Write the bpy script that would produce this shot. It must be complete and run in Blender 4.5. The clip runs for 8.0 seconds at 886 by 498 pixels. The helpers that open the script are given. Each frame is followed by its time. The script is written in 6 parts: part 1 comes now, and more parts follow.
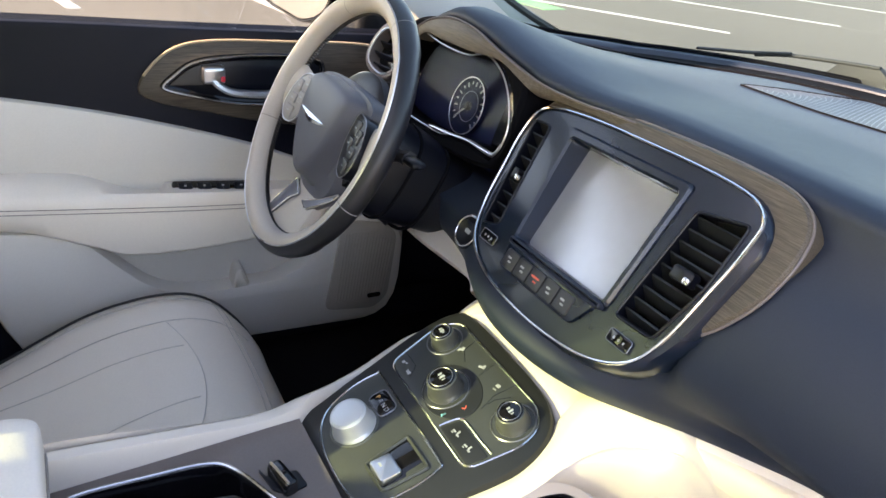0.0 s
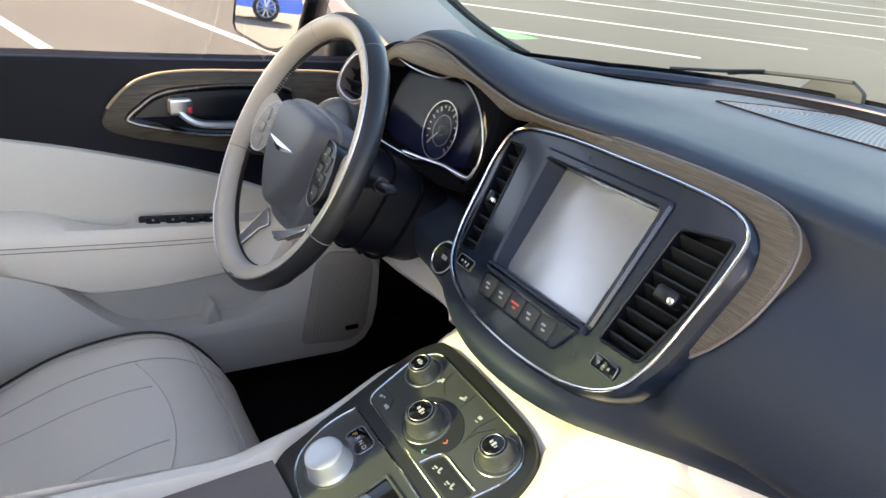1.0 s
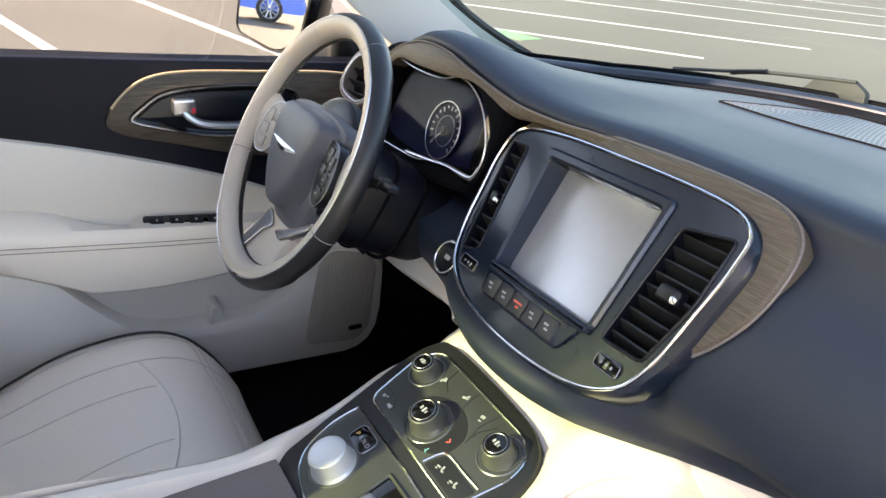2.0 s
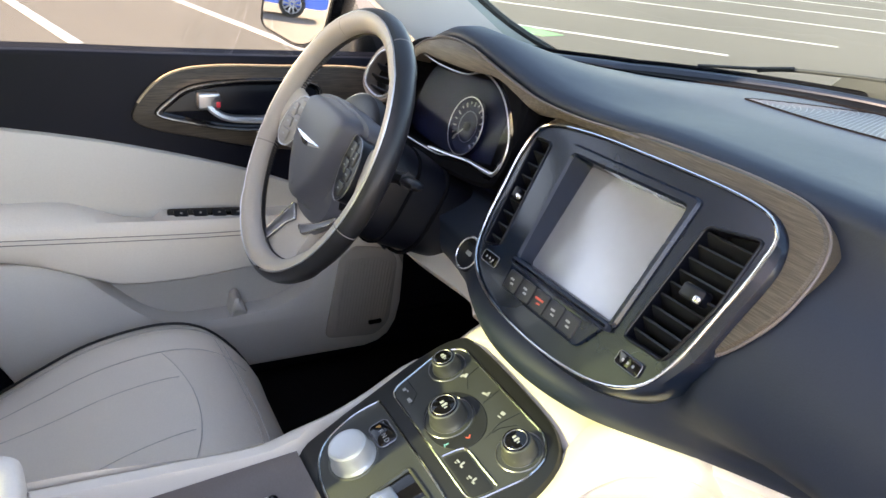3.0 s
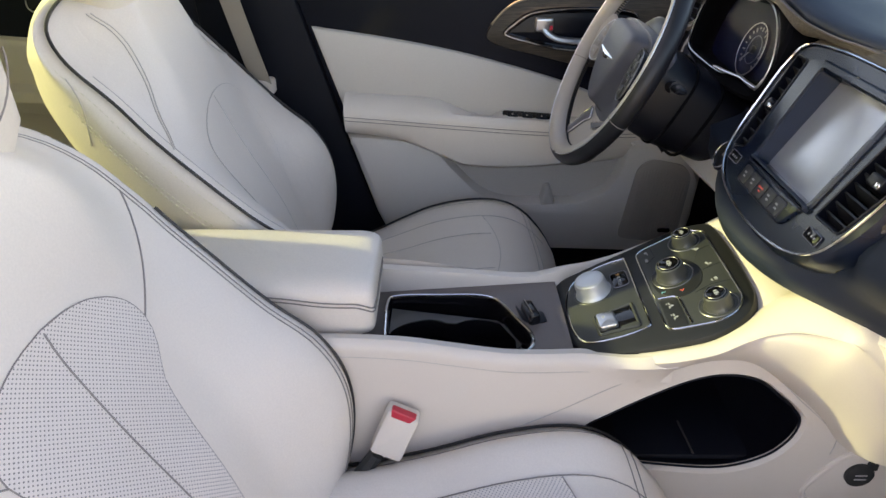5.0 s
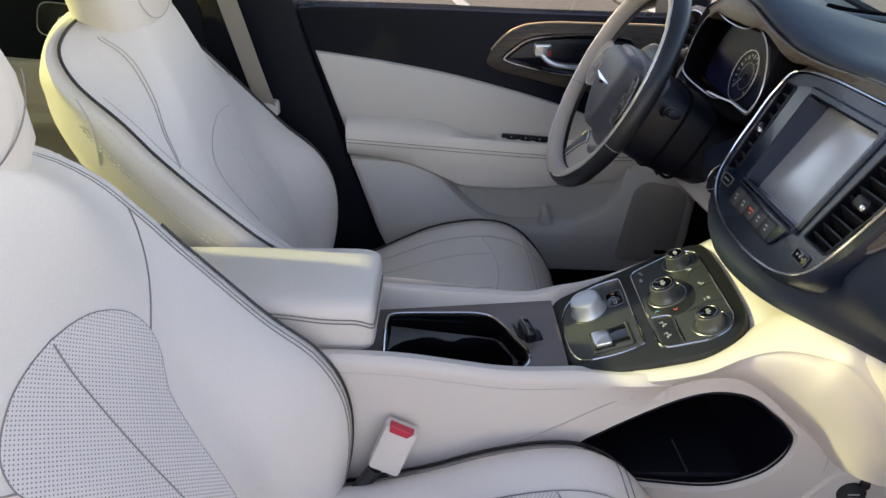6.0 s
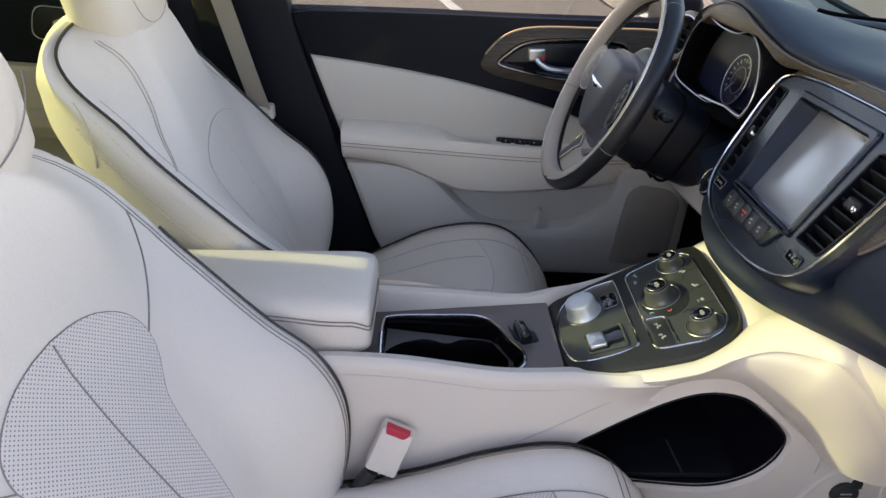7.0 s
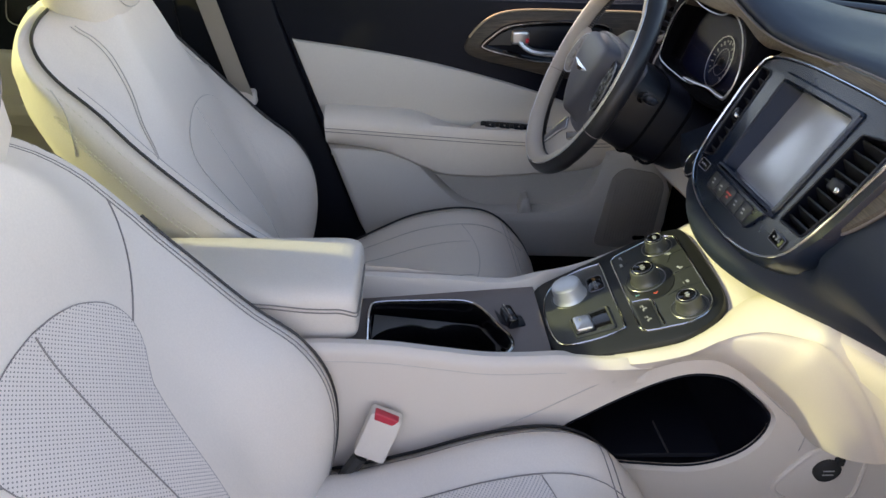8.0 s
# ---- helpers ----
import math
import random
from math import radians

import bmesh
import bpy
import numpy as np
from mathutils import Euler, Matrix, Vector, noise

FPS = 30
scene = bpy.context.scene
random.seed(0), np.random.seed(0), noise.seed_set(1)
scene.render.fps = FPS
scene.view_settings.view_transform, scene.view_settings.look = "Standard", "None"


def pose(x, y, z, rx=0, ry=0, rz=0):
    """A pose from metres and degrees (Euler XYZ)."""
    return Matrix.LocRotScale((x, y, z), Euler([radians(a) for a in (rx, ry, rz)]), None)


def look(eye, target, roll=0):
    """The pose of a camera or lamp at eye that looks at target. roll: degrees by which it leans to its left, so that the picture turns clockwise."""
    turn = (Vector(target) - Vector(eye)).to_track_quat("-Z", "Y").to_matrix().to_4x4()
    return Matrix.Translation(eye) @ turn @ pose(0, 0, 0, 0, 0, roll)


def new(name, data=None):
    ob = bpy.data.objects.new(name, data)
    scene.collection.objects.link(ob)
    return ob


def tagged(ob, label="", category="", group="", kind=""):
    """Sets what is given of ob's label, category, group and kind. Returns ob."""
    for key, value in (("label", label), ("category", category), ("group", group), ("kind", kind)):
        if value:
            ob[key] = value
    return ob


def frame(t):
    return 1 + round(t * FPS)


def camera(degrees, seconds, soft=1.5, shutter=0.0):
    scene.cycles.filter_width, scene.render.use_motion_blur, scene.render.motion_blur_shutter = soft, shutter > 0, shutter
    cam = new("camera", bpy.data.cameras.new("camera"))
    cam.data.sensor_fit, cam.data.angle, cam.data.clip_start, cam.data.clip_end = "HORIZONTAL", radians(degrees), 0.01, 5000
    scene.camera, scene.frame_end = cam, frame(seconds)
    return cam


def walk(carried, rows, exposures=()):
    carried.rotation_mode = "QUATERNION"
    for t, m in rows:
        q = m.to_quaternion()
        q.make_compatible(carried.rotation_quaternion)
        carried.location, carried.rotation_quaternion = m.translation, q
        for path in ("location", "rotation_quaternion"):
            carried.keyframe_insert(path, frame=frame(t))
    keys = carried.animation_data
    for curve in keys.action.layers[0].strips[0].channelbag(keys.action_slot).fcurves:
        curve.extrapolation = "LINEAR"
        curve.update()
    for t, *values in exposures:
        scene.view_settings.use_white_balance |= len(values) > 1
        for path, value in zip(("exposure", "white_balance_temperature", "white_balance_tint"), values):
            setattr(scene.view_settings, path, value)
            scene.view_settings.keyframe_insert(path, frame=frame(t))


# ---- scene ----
from mathutils.geometry import tessellate_polygon

PATH = [
    (0, (0.5719, 0.112, 1.1342), (-0.95, 1.0308, 0.2178), 7.45),
    (0.5, (0.5555, 0.124, 1.1189), (-0.9818, 1.0824, 0.2713), 6.79),
    (1, (0.553, 0.1334, 1.1171), (-0.9813, 1.1062, 0.2806), 6.25),
    (2.5, (0.556, 0.1303, 1.1171), (-0.9889, 1.0851, 0.2793), 6.06),
    (3, (0.5544, 0.1285, 1.1168), (-1.005, 1.0475, 0.266), 6.17),
    (3.5, (0.561, 0.1439, 1.1057), (-1.0666, 0.8784, 0.2049), 5.44),
    (3.7, (0.5843, 0.1587, 1.112), (-1.0896, 0.7062, 0.1642), 3.80),
    (4, (0.6597, 0.1567, 1.134), (-1.0372, 0.4457, 0.1157), 1.93),
    (4.1, (0.6901, 0.1645, 1.1397), (-1.0127, 0.3684, 0.1107), 0.72),
    (4.5, (0.8249, 0.1615, 1.149), (-0.8749, 0.185, 0.0954), 0.04),
    (6, (0.9004, 0.1657, 1.1609), (-0.8517, 0.16, 0.1963), 0.65),
    (6.5, (0.9057, 0.1617, 1.1625), (-0.8512, 0.1665, 0.2067), 0.78),
    (7, (0.9075, 0.1614, 1.1612), (-0.8505, 0.1747, 0.2077), 0.87),
    (7.5, (0.9061, 0.1613, 1.1627), (-0.8467, 0.1878, 0.1999), 0.92),
    (8, (0.9043, 0.1602, 1.1606), (-0.8326, 0.2146, 0.1705), 0.82),
]
cam = camera(63.06, 8.0, shutter=0.3)
walk(cam, [(t, look(eye, target, roll)) for t, eye, target, roll in PATH], exposures=[(0, 3.31, 9150, 32), (3.5, 3.37, 9450, 33), (4, 2.92, 9500, 34), (4.5, 2.76, 9800, 34), (6, 2.51, 8900, 34), (8, 2.49, 8900, 34)])

# ---- sky and sun ----
SUN = Vector((-0.09, -0.93, 0.338)).normalized()
world = bpy.data.worlds.new("sky")
scene.world = world
world.use_nodes = True
wn = world.node_tree
sky = wn.nodes.new("ShaderNodeTexSky")
sky.sky_type = "NISHITA"
sky.sun_disc = False
sky.dust_density, sky.ozone_density = 0.5, 2.8
sky.sun_elevation = math.asin(SUN.z)
sky.sun_rotation = math.atan2(SUN.x, SUN.y)
wn.links.new(sky.outputs[0], wn.nodes["Background"].inputs[0])
wn.nodes["Background"].inputs[1].default_value = 0.15
lamp = bpy.data.lights.new("sun", "SUN")
lamp.energy, lamp.angle, lamp.color = 2.6, radians(0.6), (1.0, 0.98, 0.87)
sun = new("sun", lamp)
sun.matrix_world = look(SUN * 20, (0, 0, 0))


# ---- materials ----
def mat(name, color, rough=0.5, metal=0.0, vary=0.08, grain=400.0, bump=0.1, stain=6.0, coat=0.0, spec=0.5, bump_d=0.0006, sheen=0.0, soft=0.0):
    """A surface with colour that wavers at two scales and a fine relief."""
    m = bpy.data.materials.new(name)
    m.use_nodes = True
    nt = m.node_tree
    b = nt.nodes["Principled BSDF"]
    tc = nt.nodes.new("ShaderNodeTexCoord")
    big = nt.nodes.new("ShaderNodeTexNoise")
    big.inputs["Scale"].default_value, big.inputs["Detail"].default_value = stain, 5
    fine = nt.nodes.new("ShaderNodeTexNoise")
    fine.inputs["Scale"].default_value, fine.inputs["Detail"].default_value = grain, 3
    for n in (big, fine):
        nt.links.new(tc.outputs["Object"], n.inputs["Vector"])
    add = nt.nodes.new("ShaderNodeMath")
    add.operation = "ADD"
    nt.links.new(big.outputs[0], add.inputs[0])
    nt.links.new(fine.outputs[0], add.inputs[1])
    rng = nt.nodes.new("ShaderNodeMapRange")
    rng.inputs[1].default_value, rng.inputs[2].default_value = 0.6, 1.4
    rng.inputs[3].default_value, rng.inputs[4].default_value = 1 - vary, 1 + vary
    nt.links.new(add.outputs[0], rng.inputs[0])
    mul = nt.nodes.new("ShaderNodeMix")
    mul.data_type, mul.blend_type = "RGBA", "MULTIPLY"
    mul.inputs["Factor"].default_value = 1
    mul.inputs["A"].default_value = (*color, 1)
    nt.links.new(rng.outputs[0], mul.inputs["B"])
    nt.links.new(mul.outputs["Result"], b.inputs["Base Color"])
    rr = nt.nodes.new("ShaderNodeMapRange")
    rr.inputs[3].default_value, rr.inputs[4].default_value = max(rough - 0.07, 0.02), min(rough + 0.07, 1)
    nt.links.new(big.outputs[0], rr.inputs[0])
    nt.links.new(rr.outputs[0], b.inputs["Roughness"])
    b.inputs["Metallic"].default_value = metal
    b.inputs["Coat Weight"].default_value = coat
    b.inputs["Specular IOR Level"].default_value = spec
    b.inputs["Sheen Weight"].default_value = sheen
    if bump:
        bp = nt.nodes.new("ShaderNodeBump")
        bp.inputs["Strength"].default_value, bp.inputs["Distance"].default_value = bump, bump_d
        nt.links.new(fine.outputs[0], bp.inputs["Height"])
        nt.links.new(bp.outputs[0], b.inputs["Normal"])
        if soft:
            wv = nt.nodes.new("ShaderNodeTexNoise")
            wv.inputs["Scale"].default_value, wv.inputs["Detail"].default_value, wv.inputs["Distortion"].default_value = 22, 4, 1.2
            nt.links.new(tc.outputs["Object"], wv.inputs["Vector"])
            b2 = nt.nodes.new("ShaderNodeBump")
            b2.inputs["Strength"].default_value, b2.inputs["Distance"].default_value = soft, 0.004
            nt.links.new(wv.outputs[0], b2.inputs["Height"])
            nt.links.new(b2.outputs[0], bp.inputs["Normal"])
    return m


def perforated(name, color):
    """Leather punched with rows of small holes, spaced 5.5 mm."""
    m = mat(name, color, 0.5, vary=0.06, grain=500, bump=0.15)
    nt = m.node_tree
    b = nt.nodes["Principled BSDF"]
    uv = nt.nodes.new("ShaderNodeUVMap")
    sc = nt.nodes.new("ShaderNodeMapping")
    sc.inputs["Rotation"].default_value = (0, 0, radians(45))
    sc.inputs["Scale"].default_value = (250, 250, 250)
    fr = nt.nodes.new("ShaderNodeVectorMath")
    fr.operation = "FRACTION"
    ds = nt.nodes.new("ShaderNodeVectorMath")
    ds.operation = "DISTANCE"
    ds.inputs[1].default_value = (0.5, 0.5, 0)
    flat = nt.nodes.new("ShaderNodeVectorMath")
    flat.operation = "MULTIPLY"
    flat.inputs[1].default_value = (1, 1, 0)
    nt.links.new(uv.outputs[0], sc.inputs[0])
    nt.links.new(sc.outputs[0], fr.inputs[0])
    nt.links.new(fr.outputs[0], flat.inputs[0])
    nt.links.new(flat.outputs[0], ds.inputs[0])
    st = nt.nodes.new("ShaderNodeMapRange")
    st.inputs[1].default_value, st.inputs[2].default_value = 0.17, 0.26
    nt.links.new(ds.outputs["Value"], st.inputs[0])
    mx = nt.nodes.new("ShaderNodeMix")
    mx.data_type = "RGBA"
    mx.inputs["A"].default_value = (0.22, 0.205, 0.19, 1)
    nt.links.new(st.outputs[0], mx.inputs["Factor"])
    old = b.inputs["Base Color"].links[0].from_socket
    nt.links.new(old, mx.inputs["B"])
    nt.links.new(mx.outputs["Result"], b.inputs["Base Color"])
    bp = nt.nodes.new("ShaderNodeBump")
    bp.inputs["Strength"].default_value, bp.inputs["Distance"].default_value = 0.6, 0.0012
    nt.links.new(st.outputs[0], bp.inputs["Height"])
    nt.links.new(bp.outputs[0], b.inputs["Normal"])
    return m


def wood(name, dark, light, scale=(6, 160, 160), rough=0.5):
    """Brown trim with long fine grain."""
    m = mat(name, light, rough, vary=0.05, grain=300, bump=0.05, spec=0.35)
    nt = m.node_tree
    b = nt.nodes["Principled BSDF"]
    tc = nt.nodes.new("ShaderNodeTexCoord")
    mp = nt.nodes.new("ShaderNodeMapping")
    mp.inputs["Scale"].default_value = scale
    n = nt.nodes.new("ShaderNodeTexNoise")
    n.inputs["Scale"].default_value, n.inputs["Detail"].default_value, n.inputs["Distortion"].default_value = 3, 6, 0.6
    rp = nt.nodes.new("ShaderNodeValToRGB")
    rp.color_ramp.elements[0].position, rp.color_ramp.elements[1].position = 0.36, 0.66
    rp.color_ramp.elements[0].color, rp.color_ramp.elements[1].color = (*dark, 1), (*light, 1)
    nt.links.new(tc.outputs["Object"], mp.inputs[0])
    nt.links.new(mp.outputs[0], n.inputs["Vector"])
    nt.links.new(n.outputs[0], rp.inputs[0])
    nt.links.new(rp.outputs[0], b.inputs["Base Color"])
    return m


def clear(name, tint, gloss=0.06):
    """Tinted pane: lets coloured light through and mirrors a little."""
    m = bpy.data.materials.new(name)
    m.use_nodes = True
    nt = m.node_tree
    nt.nodes.remove(nt.nodes["Principled BSDF"])
    tr = nt.nodes.new("ShaderNodeBsdfTransparent")
    tr.inputs[0].default_value = (*tint, 1)
    gl = nt.nodes.new("ShaderNodeBsdfGlossy")
    gl.inputs["Roughness"].default_value = 0.02
    mx = nt.nodes.new("ShaderNodeMixShader")
    mx.inputs[0].default_value = gloss
    nt.links.new(tr.outputs[0], mx.inputs[1])
    nt.links.new(gl.outputs[0], mx.inputs[2])
    nt.links.new(mx.outputs[0], nt.nodes["Material Output"].inputs[0])
    return m


LEATHER = mat("beige_leather", (0.715, 0.635, 0.555), 0.46, vary=0.06, grain=420, bump=0.25, stain=5, bump_d=0.0005, soft=0.22)
PERF = perforated("perforated_leather", (0.695, 0.62, 0.56))
# Beige trim with its base darkened to stand in for dimmer light on the door.
DOORDIM = mat("dimmed_door_beige", (0.56, 0.515, 0.46), 0.5, vary=0.05, grain=420, bump=0.25, stain=4)
CREAM = mat("cream_plastic", (0.66, 0.575, 0.495), 0.5, vary=0.04, grain=600, bump=0.18, stain=4)
BLACK = mat("black_soft_plastic", (0.0045, 0.006, 0.010), 0.52, vary=0.15, grain=700, bump=0.3, stain=8, spec=0.17)
DOORSKIN = mat("black_door_skin", (0.0035, 0.0045, 0.010), 0.5, vary=0.12, grain=700, bump=0.25, stain=4, spec=0.17)
# Black skin; the blue in its base imitates the sky's reflection.
DASH = mat("black_dash_sky_sheen", (0.0078, 0.0150, 0.0285), 0.54, vary=0.12, grain=650, bump=0.3, stain=5, soft=0.08, spec=0.50)
CHARCOAL = mat("charcoal_plastic", (0.016, 0.0165, 0.0165), 0.42, vary=0.1, grain=500, bump=0.12, spec=0.4)
# Both blacks carry a blue tint painted in for reflected sky.
SATIN = mat("satin_black", (0.0035, 0.0045, 0.008), 0.36, vary=0.1, grain=300, bump=0.04, spec=0.32)
FASCIA = mat("black_fascia_sky_sheen", (0.004, 0.010, 0.021), 0.27, vary=0.1, grain=300, bump=0.03, spec=0.5, coat=0.12)
FRIT = mat("matte_black_edge", (0.004, 0.004, 0.005), 0.9, vary=0.1, bump=0.1, spec=0.05)
GLOSSB = mat("gloss_black", (0.004, 0.004, 0.005), 0.1, vary=0.1, bump=0.0, coat=0.15, spec=0.4)
CHROME = mat("chrome", (0.75, 0.74, 0.72), 0.14, 1.0, vary=0.04, bump=0.02)
SILVER = mat("brushed_silver", (0.66, 0.66, 0.66), 0.3, 1.0, vary=0.06, grain=900, bump=0.05)
TAUPE = mat("taupe_trim", (0.15, 0.118, 0.105), 0.42, vary=0.12, grain=500, bump=0.08)
WOOD = wood("brown_wood_trim", (0.062, 0.047, 0.034), (0.120, 0.094, 0.068), (10, 300, 300))
WOODV = wood("brown_wood_door_trim", (0.036, 0.027, 0.021), (0.088, 0.067, 0.050), (200, 8, 200))
TAN = mat("tan_edge", (0.45, 0.33, 0.21), 0.35, vary=0.06)
CARPET = mat("black_carpet", (0.006, 0.006, 0.007), 0.95, vary=0.3, grain=900, bump=0.8, bump_d=0.002, spec=0.1)
PIPE = mat("dark_piping", (0.022, 0.02, 0.02), 0.5, vary=0.1)
THREAD = mat("grey_thread", (0.24, 0.21, 0.19), 0.7, vary=0.15)
SOFTTHREAD = mat("taupe_thread", (0.50, 0.45, 0.40), 0.7, vary=0.1)
# Panel black, base lifted to greenish grey to imitate its sunlit sheen.
PADSKIN = mat("sheen_lifted_black_panel", (0.038, 0.040, 0.036), 0.45, vary=0.12, grain=500, bump=0.1)
CREAMTHREAD = mat("cream_thread", (0.66, 0.6, 0.48), 0.7, vary=0.15)
GREYLEATHER = mat("grey_hub_vinyl", (0.072, 0.073, 0.088), 0.5, vary=0.06, grain=600, bump=0.25)
RIMLEATHER = mat("tan_rim_leather", (0.45, 0.385, 0.325), 0.42, vary=0.06, grain=420, bump=0.25)
BLACKLEATHER = mat("black_wheel_leather", (0.008, 0.008, 0.010), 0.4, vary=0.15, grain=500, bump=0.25)
# Pale base colour stands in for bright window glare on the dark screen.
SCREEN = mat("screen_glass", (0.46, 0.46, 0.46), 0.22, 0.6, vary=0.04, stain=9, grain=60, bump=0.0)
GREYMETAL = mat("grey_satin_metal", (0.22, 0.215, 0.23), 0.35, 0.8, vary=0.06, bump=0.03)
KNOB = mat("satin_dark_metal", (0.10, 0.102, 0.092), 0.36, 0.5, vary=0.08, grain=700, bump=0.05)
KNOBSILVER = mat("satin_silver_knob", (0.60, 0.61, 0.60), 0.36, 0.55, vary=0.04, grain=900, bump=0.03)
TAUPEKEY = mat("taupe_key", (0.26, 0.235, 0.215), 0.45, vary=0.08, bump=0.05)
KEYGREY = mat("dark_grey_key", (0.028, 0.029, 0.033), 0.42, vary=0.1, grain=500, bump=0.08)
RUBBER = mat("black_rubber", (0.02, 0.02, 0.02), 0.7, vary=0.15, bump=0.2)
RED = mat("red_button", (0.62, 0.03, 0.05), 0.4, vary=0.05)

WHITEINK = mat("white_print", (0.36, 0.36, 0.35), 0.6, vary=0.03, bump=0)
ICONINK = mat("grey_icon_print", (0.34, 0.34, 0.335), 0.6, vary=0.03, bump=0)
DIMINK = mat("dim_print", (0.22, 0.24, 0.28), 0.6, vary=0.03, bump=0)
NIGHT = mat("dark_blue_display", (0.007, 0.011, 0.032), 0.6, vary=0.1, bump=0, spec=0.06)
WELL = mat("dark_grey_insert", (0.06, 0.058, 0.056), 0.4, vary=0.1, bump=0.05)
ORANGEINK = mat("orange_print", (0.7, 0.36, 0.12), 0.6, vary=0.03, bump=0)
BLUEINK = mat("blue_print", (0.12, 0.40, 0.42), 0.6, vary=0.03, bump=0)
REDINK = mat("red_print", (0.8, 0.12, 0.08), 0.6, vary=0.03, bump=0)
HEADLINER = mat("pale_headliner", (0.74, 0.72, 0.69), 0.9, vary=0.04, grain=900, bump=0.3)
PILLAR = mat("pale_pillar_trim", (0.42, 0.42, 0.41), 0.6, vary=0.04, grain=600, bump=0.15)
WEB = mat("beige_webbing", (0.33, 0.29, 0.24), 0.8, vary=0.08, grain=900, bump=0.5)
GRILLE = mat("taupe_grille", (0.33, 0.29, 0.25), 0.6, vary=0.08)
DASHGRILLE = mat("grey_dash_grille", (0.075, 0.09, 0.115), 0.5, vary=0.1)
ASPHALT = mat("sunlit_asphalt", (0.158, 0.140, 0.117), 0.9, vary=0.30, grain=60, bump=0.5, stain=0.25, bump_d=0.01, spec=0.08)
LINEPAINT = mat("white_line_paint", (0.42, 0.41, 0.38), 0.8, vary=0.1, grain=40, stain=2)
GREENPAINT = mat("green_paint", (0.15, 0.34, 0.15), 0.8, vary=0.25, grain=20, stain=3)
BLUECAR = mat("blue_car_paint", (0.03, 0.17, 0.75), 0.3, 0.0, vary=0.05, bump=0, coat=0.8)
MIRROR = mat("mirror", (0.9, 0.9, 0.9), -0.065, 1.0, vary=0.0, bump=0)
BODY = mat("dark_body_paint", (0.05, 0.05, 0.052), 0.3, vary=0.03, bump=0, coat=0.6)
WALLM = mat("pale_concrete", (0.55, 0.53, 0.5), 0.85, vary=0.1, grain=30, stain=0.6)
PANE = clear("clear_pane", (0.80, 0.82, 0.79), 0.05)
SCREENPANE = clear("windscreen_glass", (0.505, 0.650, 0.625), 0.05)
TINTED = clear("green_tinted_pane", (0.90, 0.97, 0.62), 0.05)
ROOFPANE = clear("dark_roof_pane", (0.58, 0.60, 0.59), 0.05)
REARPANE = clear("green_rear_pane", (0.252, 0.363, 0.232), 0.05)
CLUSTERPANE = clear("cluster_pane", (0.92, 0.92, 0.94), 0.008)


# ---- builders ----
def thing(name, base, label, category, group="", kind=""):
    ob = new(name)
    ob.location = base
    ob.empty_display_size = 0.05
    return tagged(ob, label, category, group, kind)


def base_of(ob):
    while ob.parent:
        ob = ob.parent
    return Vector(ob.location)


def part(name, bm, material, parent, label="", smooth=True):
    """Links a bmesh, made in world places, as one mesh under a thing or part."""
    o = base_of(parent)
    for v in bm.verts:
        v.co -= o
    bmesh.ops.recalc_face_normals(bm, faces=bm.faces)
    me = bpy.data.meshes.new(name)
    bm.to_mesh(me)
    bm.free()
    me.materials.append(material)
    if smooth:
        me.shade_smooth()
        try:
            me.set_sharp_from_angle(angle=radians(38))
        except AttributeError:
            pass
    ob = new(name, me)
    ob.parent = parent
    return tagged(ob, label)


def solo(name, bm, material, label, category, kind="", group="", base=(0, 0, 0), smooth=True):
    """A thing or piece of the setting that is one mesh."""
    for v in bm.verts:
        v.co -= Vector(base)
    bmesh.ops.recalc_face_normals(bm, faces=bm.faces)
    me = bpy.data.meshes.new(name)
    bm.to_mesh(me)
    bm.free()
    me.materials.append(material)
    if smooth:
        me.shade_smooth()
        me.set_sharp_from_angle(angle=radians(38))
    ob = new(name, me)
    ob.location = base
    return tagged(ob, label, category, group, kind)


def axes(origin, a, b):
    """A frame with its own a, b and the normal c."""
    a, b = Vector(a).normalized(), Vector(b).normalized()
    c = a.cross(b).normalized()
    b = c.cross(a)
    m = Matrix((a, b, c)).transposed().to_4x4()
    m.translation = origin
    return m


def spline(pts, n=8, closed=False):
    """A smooth line through points."""
    pts = [Vector(p) for p in pts]
    k = len(pts)
    out = []
    for i in range(k if closed else k - 1):
        p = [pts[(i + j) % k] if closed else pts[min(max(i + j, 0), k - 1)] for j in (-1, 0, 1, 2)]
        for s in range(n):
            t = s / n
            out.append(0.5 * (2 * p[1] + (p[2] - p[0]) * t + (2 * p[0] - 5 * p[1] + 4 * p[2] - p[3]) * t * t
                              + (3 * p[1] - p[0] - 3 * p[2] + p[3]) * t**3))
    if not closed:
        out.append(pts[-1])
    return out


def curve1(pts):
    """A smooth height over one number, from pairs."""
    xs, ys = [p[0] for p in pts], [p[1] for p in pts]

    def at(x):
        if x <= xs[0]:
            return ys[0]
        if x >= xs[-1]:
            return ys[-1]
        i = max(k for k in range(len(xs) - 1) if xs[k] <= x)
        t = (x - xs[i]) / (xs[i + 1] - xs[i])
        m0 = (ys[i + 1] - ys[max(i - 1, 0)]) / (xs[i + 1] - xs[max(i - 1, 0)])
        j = min(i + 2, len(xs) - 1)
        m1 = (ys[j] - ys[i]) / (xs[j] - xs[i])
        h = xs[i + 1] - xs[i]
        return ((2 * t**3 - 3 * t**2 + 1) * ys[i] + (t**3 - 2 * t**2 + t) * h * m0 + (3 * t**2 - 2 * t**3) * ys[i + 1]
                + (t**3 - t**2) * h * m1)

    return at


